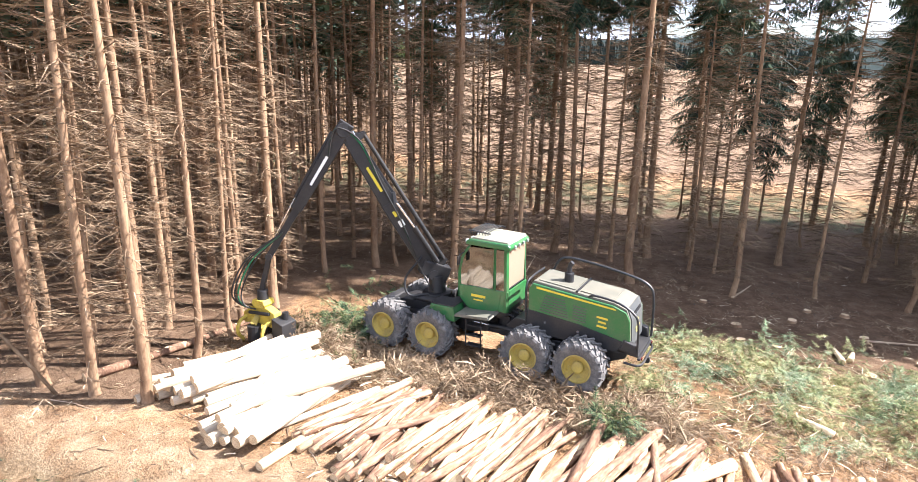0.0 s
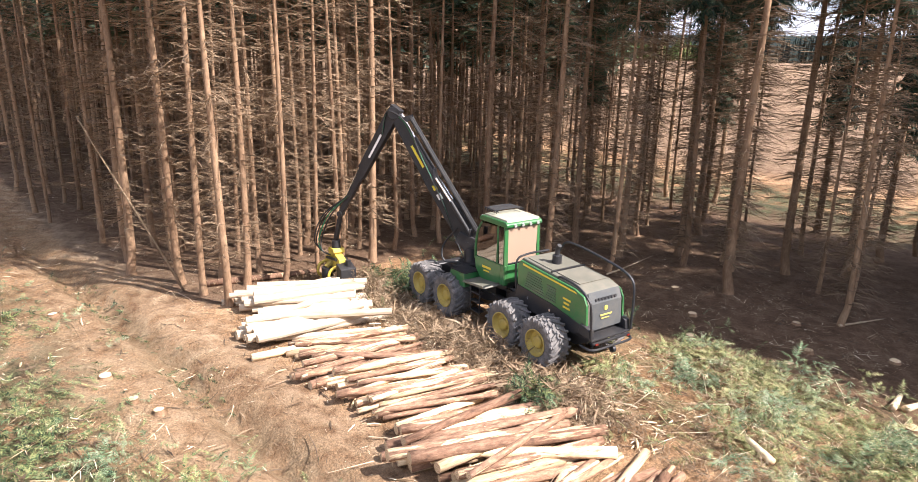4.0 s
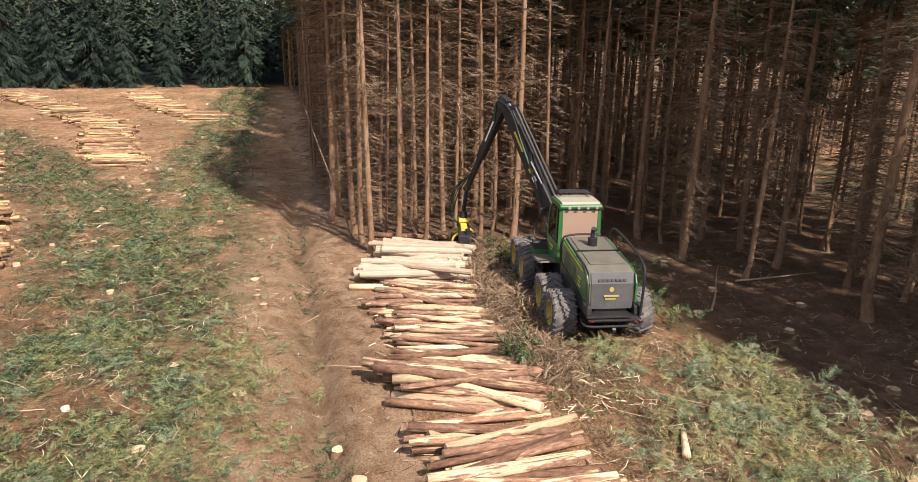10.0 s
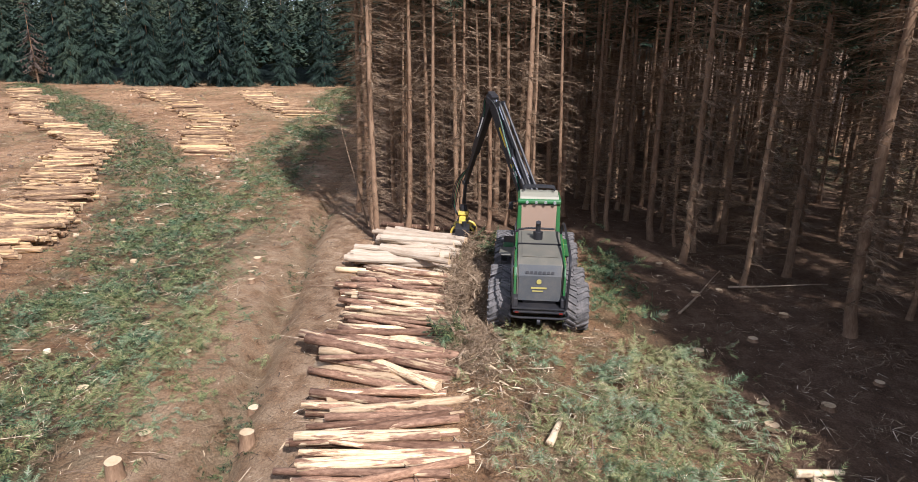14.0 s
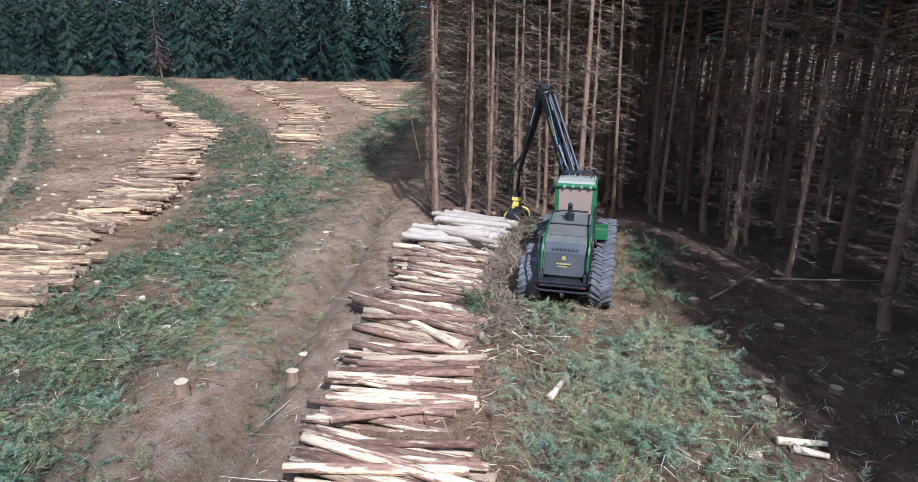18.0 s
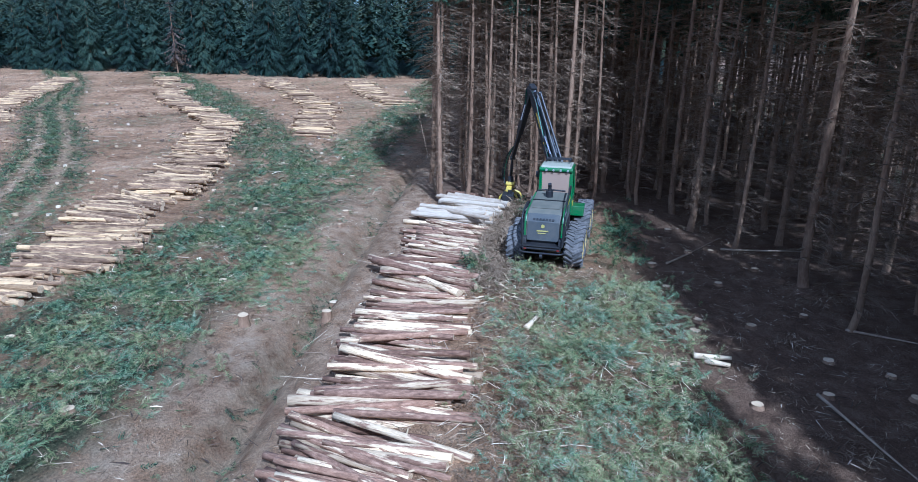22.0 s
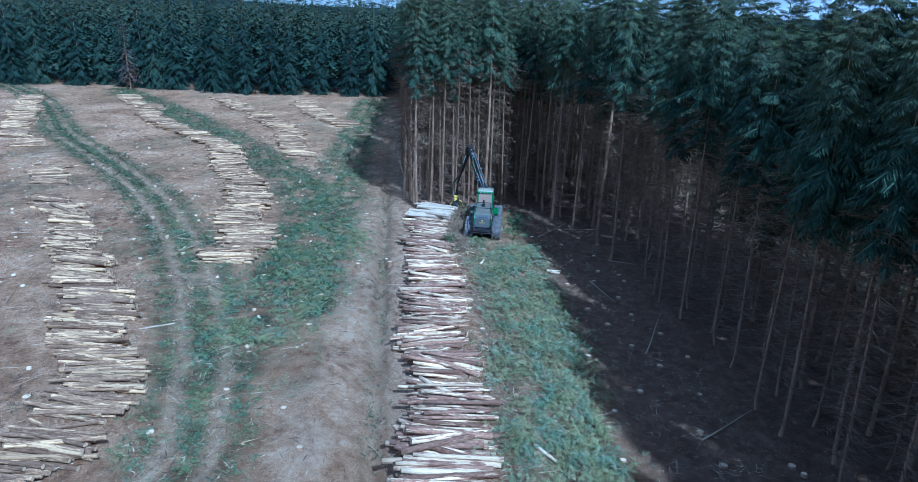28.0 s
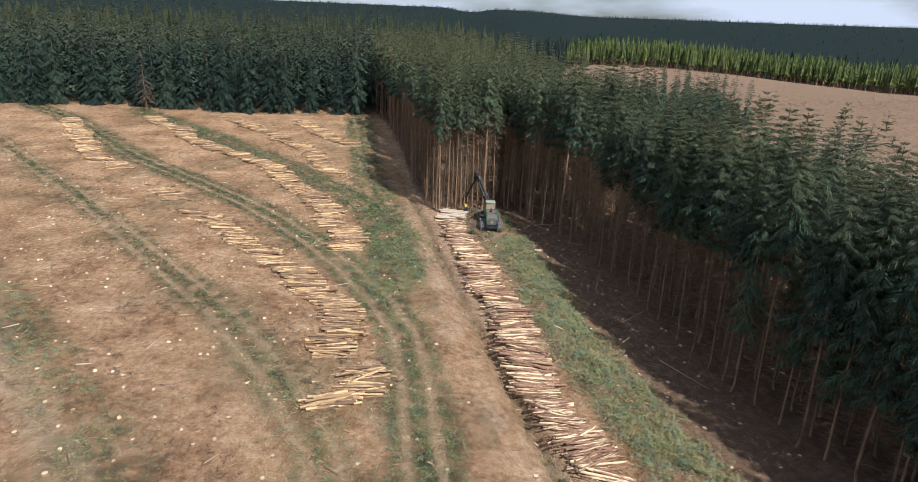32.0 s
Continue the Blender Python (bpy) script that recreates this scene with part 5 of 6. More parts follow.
for x, y, a, ln in ((1.7, 16.4, 160, 0.9), (2.1, 21.4, 100, 1.1), (2.3, 21.7, 80, 0.7), (24, 20.0, 40, 1.4), (27, 26, 140, 1.6)):
    dx, dy = ln * math.cos(radians(a)), ln * math.sin(radians(a))
    stem("split_log_piece", "broken pale piece of spruce wood", (x, y, hz(x, y) + 0.09), (x + dx, y + dy, hz(x + dx, y + dy) + 0.12), 0.10, 0.06, M_CHIP)
# ---- harvester ----
M_GREEN = paint("green_paint", (0.02, 0.135, 0.036), 0.36, 0, 0.5, coat=0.25)
M_YELLOW = paint("yellow_paint", (0.46, 0.34, 0.07), 0.5, 0, 0.95, (0.2, 0.17, 0.12))
M_HEAD = paint("grimy_yellow_paint", (0.62, 0.46, 0.06), 0.45, 0.0, 0.9, (0.07, 0.06, 0.045), 5)
M_BLACK = paint("black_steel", (0.022, 0.022, 0.025), 0.45, 0.2, 0.35, (0.11, 0.09, 0.07))
M_TYRE = paint("dusty_rubber", (0.085, 0.08, 0.078), 0.85, 0, 1.0, (0.33, 0.30, 0.28), 3.0)
M_DECK = paint("dusty_grey_deck", (0.12, 0.115, 0.09), 0.6, 0, 0.6, (0.24, 0.20, 0.15))
M_GRILLE = paint("dark_grey_grille", (0.07, 0.075, 0.078), 0.55, 0.1, 0.4, (0.2, 0.17, 0.13))
M_CHROME = paint("chrome_rod", (0.75, 0.75, 0.77), 0.16, 1.0, 0.12)
M_HOSE = paint("black_hose", (0.015, 0.015, 0.016), 0.5, 0, 0.2)
M_GHOSE = paint("green_hose", (0.01, 0.16, 0.07), 0.45, 0, 0.2)
M_CREAM = paint("dusty_cream_roof", (0.34, 0.33, 0.25), 0.6, 0, 0.5, (0.3, 0.25, 0.18))
# opaque pane: the rear window's tan reflection is painted into the colour
M_TAN_PANE = paint("tan_reflection_pane", (0.36, 0.25, 0.18), 0.28, 0, 0.3, (0.3, 0.24, 0.18), coat=0.6)
M_LAMP = paint("lamp_lens", (0.85, 0.85, 0.82), 0.12, 0, 0.1)
M_RED = paint("red_lens", (0.16, 0.02, 0.015), 0.2, 0, 0.1)
M_SEAT = paint("dark_seat_cloth", (0.03, 0.03, 0.035), 0.9, 0, 0.2)
M_DECAL = paint("yellow_decal", (0.70, 0.55, 0.04), 0.4, 0, 0.25)
M_BADGE = paint("faded_yellow_decal", (0.42, 0.36, 0.10), 0.5, 0, 0.5)
M_WORK = paint("dusty_lamp_glass", (0.34, 0.36, 0.34), 0.15, 0, 0.4)
M_GLASS, gn, gl, gb = nodes_of("tinted_cab_glass")
g_tr, g_gl, g_mx = gn.new("ShaderNodeBsdfTransparent"), gn.new("ShaderNodeBsdfGlossy"), gn.new("ShaderNodeMixShader")
g_tr.inputs[0].default_value = (0.13, 0.12, 0.10, 1)
g_gl.inputs["Roughness"].default_value = 0.04
g_mx.inputs[0].default_value = 0.22
gl.new(g_tr.outputs[0], g_mx.inputs[1])
gl.new(g_gl.outputs[0], g_mx.inputs[2])
gl.new(g_mx.outputs[0], gn["Material Output"].inputs[0])
gn.remove(gb)


X_MAP = [1.0, 0.0]


def part(name, bm, mat, parent, label="", bev=0.0, smooth=False, m=None):
    for v in bm.verts:
        v.co.x = v.co.x * X_MAP[0] + X_MAP[1]
    if bev:
        bmesh.ops.bevel(bm, geom=bm.edges[:], offset=bev, segments=2, affect="EDGES", profile=0.6)
    bmesh.ops.recalc_face_normals(bm, faces=bm.faces[:])
    me = bpy.data.meshes.new(name)
    bm.to_mesh(me)
    bm.free()
    me.materials.append(mat)
    if smooth:
        me.polygons.foreach_set("use_smooth", np.ones(len(me.polygons), bool))
    return child(name, me, parent, label, m)


def box(cx, cy, cz, sx, sy, sz, bm=None, rot=None):
    bm = bm or bmesh.new()
    m = pose(cx, cy, cz) @ (rot or Matrix()) @ Matrix.Diagonal((sx, sy, sz, 1))
    bmesh.ops.create_cube(bm, size=1, matrix=m)
    return bm


def prism(profile, y0, y1, y0b=None, y1b=None):
    """A side outline in x and z, made solid from y0 to y1."""
    bm = bmesh.new()
    a = [bm.verts.new((x, y0, z)) for x, z in profile]
    b = [bm.verts.new((x, y1, z)) for x, z in profile]
    bm.faces.new(a)
    bm.faces.new(b[::-1])
    n = len(profile)
    for i in range(n):
        bm.faces.new((a[i], b[i], b[(i + 1) % n], a[(i + 1) % n]))
    return bm


def rod(p, q, r0, r1=None, sides=12, bm=None):
    bm = bm or bmesh.new()
    p, q = Vector(p), Vector(q)
    m = Matrix.Translation((p + q) / 2) @ (q - p).to_track_quat("Z", "Y").to_matrix().to_4x4()
    bmesh.ops.create_cone(bm, cap_ends=True, segments=sides, radius1=r0, radius2=r0 if r1 is None else r1, depth=(q - p).length, matrix=m)
    return bm


def beam(p, q, w0, h0, w1, h1, bm=None):
    """A box girder between two points, tapering."""
    bm = bm or bmesh.new()
    p, q = Vector(p), Vector(q)
    d = (q - p).normalized()
    s = d.cross(Vector((0, 0, 1))).normalized()
    u = s.cross(d)
    v = [bm.verts.new(c + s * (a * w / 2) + u * (b * h / 2)) for c, w, h in ((p, w0, h0), (q, w1, h1)) for a, b in ((-1, -1), (1, -1), (1, 1), (-1, 1))]
    for f in ((0, 1, 2, 3), (7, 6, 5, 4), (0, 4, 5, 1), (1, 5, 6, 2), (2, 6, 7, 3), (3, 7, 4, 0)):
        bm.faces.new([v[i] for i in f])
    return bm


def pipe(points, r, sides=8, bm=None):
    """A bent tube through points, smoothed."""
    P = [Vector(p) for p in points]
    out = []
    for i in range(len(P) - 1):
        a, b, c, d = P[max(i - 1, 0)], P[i], P[i + 1], P[min(i + 2, len(P) - 1)]
        for k in range(6):
            t = k / 6
            out.append(0.5 * (2 * b + (c - a) * t + (2 * a - 5 * b + 4 * c - d) * t * t + (3 * b - a - 3 * c + d) * t ** 3))
    out.append(P[-1])
    V, T = tube(np.array(out), np.full(len(out), r), sides, True)
    bm = bm or bmesh.new()
    vs = [bm.verts.new(v) for v in V]
    for t in T:
        bm.faces.new([vs[i] for i in t])
    return bm


def lathe(profile, sides=36, bm=None):
    """A turned body round the y axis: profile of (radius, y)."""
    bm = bm or bmesh.new()
    rings = []
    for r, y in profile:
        rings.append([bm.verts.new((r * math.cos(2 * math.pi * i / sides), y, r * math.sin(2 * math.pi * i / sides))) for i in range(sides)])
    for a, b in zip(rings[:-1], rings[1:]):
        for i in range(sides):
            bm.faces.new((a[i], a[(i + 1) % sides], b[(i + 1) % sides], b[i]))
    return bm


hv = empty("forest_harvester", pose(-7.0, 16.22, 0.02, 0, 0, 180), "green eight-wheeled forest harvester with black crane, dusty, standing on brash", "harvester")

# wheels
tyre_bm = lathe([(0.36, -0.30), (0.50, -0.34), (0.60, -0.345), (0.655, -0.31), (0.675, -0.18), (0.68, 0), (0.675, 0.18), (0.655, 0.31), (0.60, 0.345), (0.50, 0.34), (0.36, 0.30), (0.36, -0.30)], 40)
for i in range(20):
    for sd in (-1, 1):
        a = 2 * math.pi * (i + (0.5 if sd > 0 else 0)) / 20
        m = pose(0, 0, 0, 0, math.degrees(-a), 0) @ pose(0.685, sd * 0.16, 0, 0, 0, 0) @ pose(0, 0, 0, sd * 32, 0, 0)
        bmesh.ops.create_cube(tyre_bm, size=1, matrix=m @ Matrix.Diagonal((0.065, 0.36, 0.055, 1)))
        m2 = pose(0, 0, 0, 0, math.degrees(-a), 0) @ pose(0.625, sd * 0.335, 0.075)
        bmesh.ops.create_cube(tyre_bm, size=1, matrix=m2 @ Matrix.Diagonal((0.13, 0.05, 0.055, 1)))
rim_bm = lathe([(0.385, 0.315), (0.39, 0.335), (0.36, 0.34), (0.345, 0.27), (0.30, 0.18), (0.17, 0.16), (0.165, 0.23), (0.13, 0.26), (0.0, 0.265)], 32)
lathe([(0.36, -0.30), (0.30, -0.1), (0.0, -0.1)], 24, rim_bm)
for i in range(10):
    a = 2 * math.pi * i / 10
    rod((0.235 * math.cos(a), 0.16, 0.235 * math.sin(a)), (0.235 * math.cos(a), 0.195, 0.235 * math.sin(a)), 0.018, sides=6, bm=rim_bm)
first = None
for x in (-2.74, -1.26, 1.7, 3.22):
    for sd in (1, -1):
        m = pose(x, sd * 1.14, 0.69, 0, (x * 71) % 50, 0 if sd > 0 else 180)
        if first is None:
            t_ob = part("tyre", tyre_bm, M_TYRE, hv, "dusty black rubber tyre with deep chevron lugs", m=m)
            r_ob = part("rim", rim_bm, M_YELLOW, t_ob, "muddy yellow steel rim with bolts", smooth=False)
            first = (t_ob.data, r_ob.data)
        else:
            t_ob = child("tyre", first[0], hv, "dusty black rubber tyre with deep chevron lugs", m)
            child("rim", first[1], t_ob, "muddy yellow steel rim with bolts")
for x0, x1 in ((-2.74, -1.26), (1.7, 3.22)):
    for sd in (1, -1):
        part("bogie_beam", prism([(x0 - 0.25, 0.52), (x0 - 0.25, 0.82), ((x0 + x1) / 2 - 0.3, 0.98), ((x0 + x1) / 2 + 0.3, 0.98), (x1 + 0.25, 0.82), (x1 + 0.25, 0.52)], sd * 0.42, sd * 0.62), M_BLACK, hv, bev=0.02)
    part("axle", rod(((x0 + x1) / 2, -0.7, 0.78), ((x0 + x1) / 2, 0.7, 0.78), 0.17), M_BLACK, hv)

# rear frame and engine hood
part("rear_frame", prism([(-3.75, 0.82), (-3.85, 1.25), (-0.62, 1.35), (-0.35, 1.1), (-0.35, 0.72), (-3.3, 0.62)], -0.48, 0.48), M_BLACK, hv, bev=0.03)
X_MAP[:] = [0.875, -0.46]
LOWER = [(-3.82, 1.06), (-3.86, 1.36), (-2.4, 1.62), (-0.72, 1.78), (-0.66, 1.15)]
HOOD = [(-3.92, 1.30), (-3.86, 1.95), (-3.72, 2.24), (-3.35, 2.36), (-0.82, 2.60), (-0.70, 2.45), (-0.72, 1.50), (-2.4, 1.40)]
for sd in (1, -1):
    part("lower_panel", prism(LOWER, sd * 0.70, sd * 0.76), M_BLACK, hv, "black lower engine side panel", bev=0.012)
    part("side_panel", prism([(x, z if z < 2.2 else z - 0.07) for x, z in HOOD], sd * 0.66, sd * 0.735), M_GREEN, hv, "glossy green engine side panel", bev=0.02)
    part("yellow_stripe", prism([(-3.45, 2.185), (-3.4, 2.235), (-0.95, 2.465), (-0.95, 2.41)], sd * 0.738, sd * 0.743), M_DECAL, hv, "yellow stripe")
    vb = bmesh.new()
    for k in range(7):
        box(-1.55 - 0.0 * k, sd * 0.742, 1.78 + 0.075 * k, 0.95 - 0.05 * k, 0.014, 0.022, vb, pose(0, 0, 0, 0, -5, 0))
    part("side_vent", vb, M_GRILLE, hv, "green louvred side vent")
    vb = bmesh.new()
    for k in range(6):
        box(-2.35, sd * 0.742, 1.72 + 0.075 * k, 0.42, 0.014, 0.022, vb, pose(0, 0, 0, 0, -5, 0))
    part("side_vent", vb, M_GRILLE, hv, "small louvred side vent")
    for k, w in enumerate((0.34, 0.24, 0.3)):
        part("lettering_bar", box(-3.05, sd * 0.742, 1.92 - 0.12 * k, w, 0.01, 0.05, rot=pose(0, 0, 0, 0, -5, 0)), M_DECAL, hv, "yellow lettering bar")
    part("latch", rod((-1.3, sd * 0.755, 1.5), (-1.3, sd * 0.775, 1.5), 0.04), M_CHROME, hv)
    part("latch", rod((-2.35, sd * 0.755, 1.42), (-2.35, sd * 0.775, 1.42), 0.04), M_CHROME, hv)
part("hood_core", prism([(x, z) for x, z in HOOD[:-2]] + [(-0.8, 1.3)], -0.655, 0.655), M_DECK, hv, "dust-covered grey engine hood top", bev=0.05)
part("hood_seam", box(-2.2, 0, 2.485, 0.05, 1.30, 0.05, rot=pose(0, 0, 0, 0, -5.4, 0)), M_BLACK, hv)
part("hood_lid", prism([(-3.30, 2.372), (-3.30, 2.392), (-2.28, 2.488), (-2.28, 2.468)], -0.52, 0.52), M_DECK, hv, bev=0.006)
part("hood_lid", prism([(-2.12, 2.486), (-2.12, 2.506), (-0.95, 2.612), (-0.95, 2.592)], -0.55, 0.55), M_DECK, hv, "grey dusty hood lid", bev=0.006)
part("rear_grille", prism([(-3.945, 1.24), (-3.885, 1.96), (-3.75, 2.26), (-3.72, 2.2), (-3.85, 1.95), (-3.91, 1.24)], -0.60, 0.60), M_GRILLE, hv, "dark grey rear grille panel", bev=0.006)
for k in range(7):
    part("lettering_bar", box(-3.868, 0.36 - 0.12 * k, 2.06, 0.02, 0.08, 0.075, rot=pose(0, 0, 0, 0, 25, 0)), M_BLACK, hv, "dark raised letter bar")
part("emblem", rod((-3.90, 0.02, 1.80), (-3.925, 0.02, 1.80), 0.07, sides=16), M_BADGE, hv, "round yellow emblem")
part("rear_label", box(-3.935, 0.02, 1.62, 0.012, 0.44, 0.05, rot=pose(0, 0, 0, 0, 5, 0)), M_BADGE, hv, "dull yellow lettering bar")
part("rear_label", box(-3.942, 0.05, 1.53, 0.012, 0.30, 0.035, rot=pose(0, 0, 0, 0, 5, 0)), M_BADGE, hv, "dull yellow lettering bar")
part("bumper_platform", prism([(-4.20, 1.04), (-4.20, 1.09), (-3.55, 1.16), (-3.55, 1.10)], -0.76, 0.76), M_BLACK, hv, "dusty grey rear platform", bev=0.015)
part("rear_bumper", box(-4.2, 0, 0.98, 0.10, 1.45, 0.07), M_BLACK, hv, bev=0.03)
part("bumper_bar", pipe([(-3.8, 0.8, 0.86), (-4.25, 0.75, 0.84), (-4.3, 0, 0.84), (-4.25, -0.75, 0.84), (-3.8, -0.8, 0.86)], 0.035), M_BLACK, hv)
for sd in (1, -1):
    part("corner_box", prism([(-4.15, 1.09), (-4.10, 1.36), (-3.72, 1.46), (-3.62, 1.16)], sd * 0.60, sd * 0.80), M_BLACK, hv, "black corner box", bev=0.04)
    part("tail_lamp", box(-4.27, sd * 0.62, 0.98, 0.03, 0.10, 0.045), M_RED, hv, "red tail lamp")
part("tow_eye", rod((-4.3, -0.05, 0.72), (-4.3, 0.05, 0.72), 0.09), M_BLACK, hv)
part("exhaust_collar", rod((-1.72, 0.05, 2.5), (-1.72, 0.05, 2.78), 0.15), M_BLACK, hv, "black exhaust collar", bev=0.02)
part("exhaust_pipe", pipe([(-1.72, 0.05, 2.75), (-1.72, 0.05, 2.95), (-1.8, 0.05, 3.08)], 0.075, 12), M_BLACK, hv, "black exhaust pipe")
part("guard_rail", pipe([(-0.9, -0.70, 2.55), (-1.2, -0.74, 2.93), (-2.0, -0.76, 2.92), (-3.4, -0.80, 2.70), (-4.0, -0.82, 2.48), (-4.17, -0.80, 2.1), (-4.2, -0.76, 1.1)], 0.038), M_BLACK, hv, "black tubular guard rail")
part("guard_rail", pipe([(-2.6, 0.72, 2.42), (-2.8, 0.76, 2.50), (-3.5, 0.78, 2.42), (-3.98, 0.80, 2.2), (-4.12, 0.78, 1.9), (-4.15, 0.74, 1.1)], 0.032), M_BLACK, hv, "black tubular guard rail")
part("hood_front_guard", pipe([(-0.66, 0.72, 1.4), (-0.62, 0.74, 2.4), (-0.66, 0.4, 2.62), (-0.66, -0.5, 2.62)], 0.035), M_BLACK, hv)

X_MAP[:] = [1.0, 0.0]

# joint, front frame
part("centre_joint", rod((-0.2, 0, 0.65), (-0.2, 0, 1.35), 0.32, sides=20), M_BLACK, hv, bev=0.02)
part("joint_plate", box(0.1, 0, 0.78, 1.0, 0.8, 0.12), M_BLACK, hv, bev=0.02)
part("joint_plate", box(0.1, 0, 1.22, 1.0, 0.7, 0.10), M_BLACK, hv, bev=0.02)
part("front_frame", prism([(0.2, 0.75), (0.3, 1.2), (1.2, 1.3), (3.2, 1.22), (3.75, 1.0), (3.7, 0.7), (0.8, 0.62)], -0.45, 0.45), M_BLACK, hv, bev=0.03)
part("front_guard", prism([(3.55, 0.55), (3.75, 1.05), (3.95, 1.1), (3.95, 0.55)], -0.75, 0.75), M_BLACK, hv, bev=0.03)
part("tool_box", prism([(0.95, 1.12), (1.0, 1.56), (1.75, 1.56), (1.85, 1.12)], 0.50, 1.18), M_GREEN, hv, "green side tool box", bev=0.04)
part("box_lid", box(1.37, 0.84, 1.575, 0.76, 0.66, 0.03), M_BLACK, hv, bev=0.008)
part("tool_box", prism([(0.95, 1.12), (1.0, 1.56), (1.75, 1.56), (1.85, 1.12)], -1.18, -0.50), M_GREEN, hv, "green side tool box", bev=0.04)
part("fender", prism([(-0.15, 1.42), (-0.1, 1.5), (0.9, 1.42), (0.95, 1.34)], 0.55, 1.28), M_DECK, hv, "grey dusty step plate", bev=0.01)
for k in range(3):
    part("step", box(0.35, 1.12, 0.55 + 0.3 * k, 0.45, 0.22, 0.035), M_BLACK, hv, bev=0.008)
part("ladder_rail", pipe([(0.12, 1.2, 0.5), (0.12, 1.2, 1.45)], 0.02), M_BLACK, hv)
part("ladder_rail", pipe([(0.58, 1.2, 0.5), (0.58, 1.2, 1.45)], 0.02), M_BLACK, hv)
for k, (a, b) in enumerate((((-0.6, 0.25, 1.2), (0.8, 0.3, 1.25)), ((-0.6, 0.1, 1.3), (0.8, 0.18, 1.35)), ((-0.6, -0.2, 1.25), (0.8, -0.25, 1.3)))):
    part("hydraulic_hose", pipe([a, ((a[0] + b[0]) / 2 - 0.1, a[1] + 0.25, a[2] + 0.35), ((a[0] + b[0]) / 2 + 0.25, a[1] + 0.2, a[2] + 0.2), b], 0.03), M_HOSE, hv)
part("steering_cylinder", rod((-0.9, 0.5, 0.95), (0.2, 0.45, 0.95), 0.07), M_BLACK, hv)
part("steering_rod", rod((0.2, 0.45, 0.95), (0.75, 0.42, 0.95), 0.035), M_CHROME, hv)

# cab
CX, CW = -0.05, 0.70
X_MAP[:] = [0.8, 0.06]
part("cab_base", prism([(CX - 0.55, 1.42), (CX - 0.58, 1.66), (CX + 1.3, 1.62), (CX + 1.15, 1.30), (CX - 0.2, 1.28)], -0.58, 0.58), M_BLACK, hv, "black cab underframe", bev=0.03)
for sd in (1, -1):
    part("door_panel", prism([(CX - 0.25, 1.55), (CX - 0.32, 2.12), (CX + 0.9, 2.12), (CX + 1.35, 2.10), (CX + 1.28, 1.72), (CX + 0.95, 1.45), (CX + 0.2, 1.40)], sd * (CW - 0.06), sd * CW), M_GREEN, hv, "green cab door panel", bev=0.02)
    part("lettering_bar", box(CX + 0.55, sd * (CW + 0.006), 1.86, 0.55, 0.012, 0.07), M_DECAL, hv, "yellow lettering bar")
    part("lettering_bar", box(CX + 0.55, sd * (CW + 0.006), 1.74, 0.35, 0.012, 0.04), M_DECAL, hv, "yellow lettering bar")
    part("rear_post", beam((CX - 0.52, sd * (CW - 0.06), 1.5), (CX - 0.44, sd * (CW - 0.08), 3.32), 0.15, 0.13, 0.13, 0.12), M_GREEN, hv, bev=0.02)
    part("door_post", beam((CX - 0.05, sd * (CW - 0.03), 2.1), (CX - 0.02, sd * (CW - 0.05), 3.32), 0.07, 0.10, 0.07, 0.09), M_GREEN, hv, bev=0.015)
    part("front_post", pipe([(CX + 1.33, sd * (CW - 0.05), 2.0), (CX + 1.34, sd * (CW - 0.05), 2.5), (CX + 1.22, sd * (CW - 0.06), 2.95), (CX + 0.98, sd * (CW - 0.08), 3.26)], 0.06, 8), M_GREEN, hv, "curved green front post")
    part("side_window", prism([(CX + 0.0, 2.12), (CX + 0.02, 3.28), (CX + 0.95, 3.26), (CX + 1.2, 2.93), (CX + 1.31, 2.5), (CX + 1.30, 2.12)], sd * (CW - 0.055), sd * (CW - 0.035)), M_GLASS, hv, "dark tinted side window")
    part("quarter_window", prism([(CX - 0.42, 2.12), (CX - 0.38, 3.28), (CX - 0.08, 3.28), (CX - 0.08, 2.12)], sd * (CW - 0.055), sd * (CW - 0.035)), M_GLASS, hv, "tinted quarter window")
    part("rear_quarter", prism([(CX - 0.58, 1.5), (CX - 0.58, 2.12), (CX - 0.27, 2.12), (CX - 0.22, 1.5)], sd * (CW - 0.07), sd * (CW - 0.01)), M_GREEN, hv, "green cab corner panel", bev=0.015)
part("rear_panel", box(CX - 0.56, 0, 1.86, 0.07, 1.24, 0.56), M_GREEN, hv, "green rear cab panel", bev=0.015)
part("rear_window", box(CX - 0.50, 0, 2.72, 0.03, 1.16, 1.12), M_TAN_PANE, hv, "opaque rear cab window with a tan reflection painted in", bev=0.008)
part("window_seal", pipe([(CX - 0.525, -0.57, 2.18), (CX - 0.525, 0.57, 2.18)], 0.02), M_BLACK, hv)
part("front_window", prism([(CX + 1.33, 2.12), (CX + 1.35, 2.5), (CX + 1.24, 2.95), (CX + 1.0, 3.26), (CX + 0.97, 3.25), (CX + 1.21, 2.93), (CX + 1.32, 2.5), (CX + 1.30, 2.12)], -0.62, 0.62), M_GLASS, hv, "tinted front window")
part("front_panel", prism([(CX + 1.28, 1.66), (CX + 1.36, 2.1), (CX + 1.30, 2.12), (CX + 1.2, 1.66)], -0.66, 0.66), M_GREEN, hv, bev=0.012)
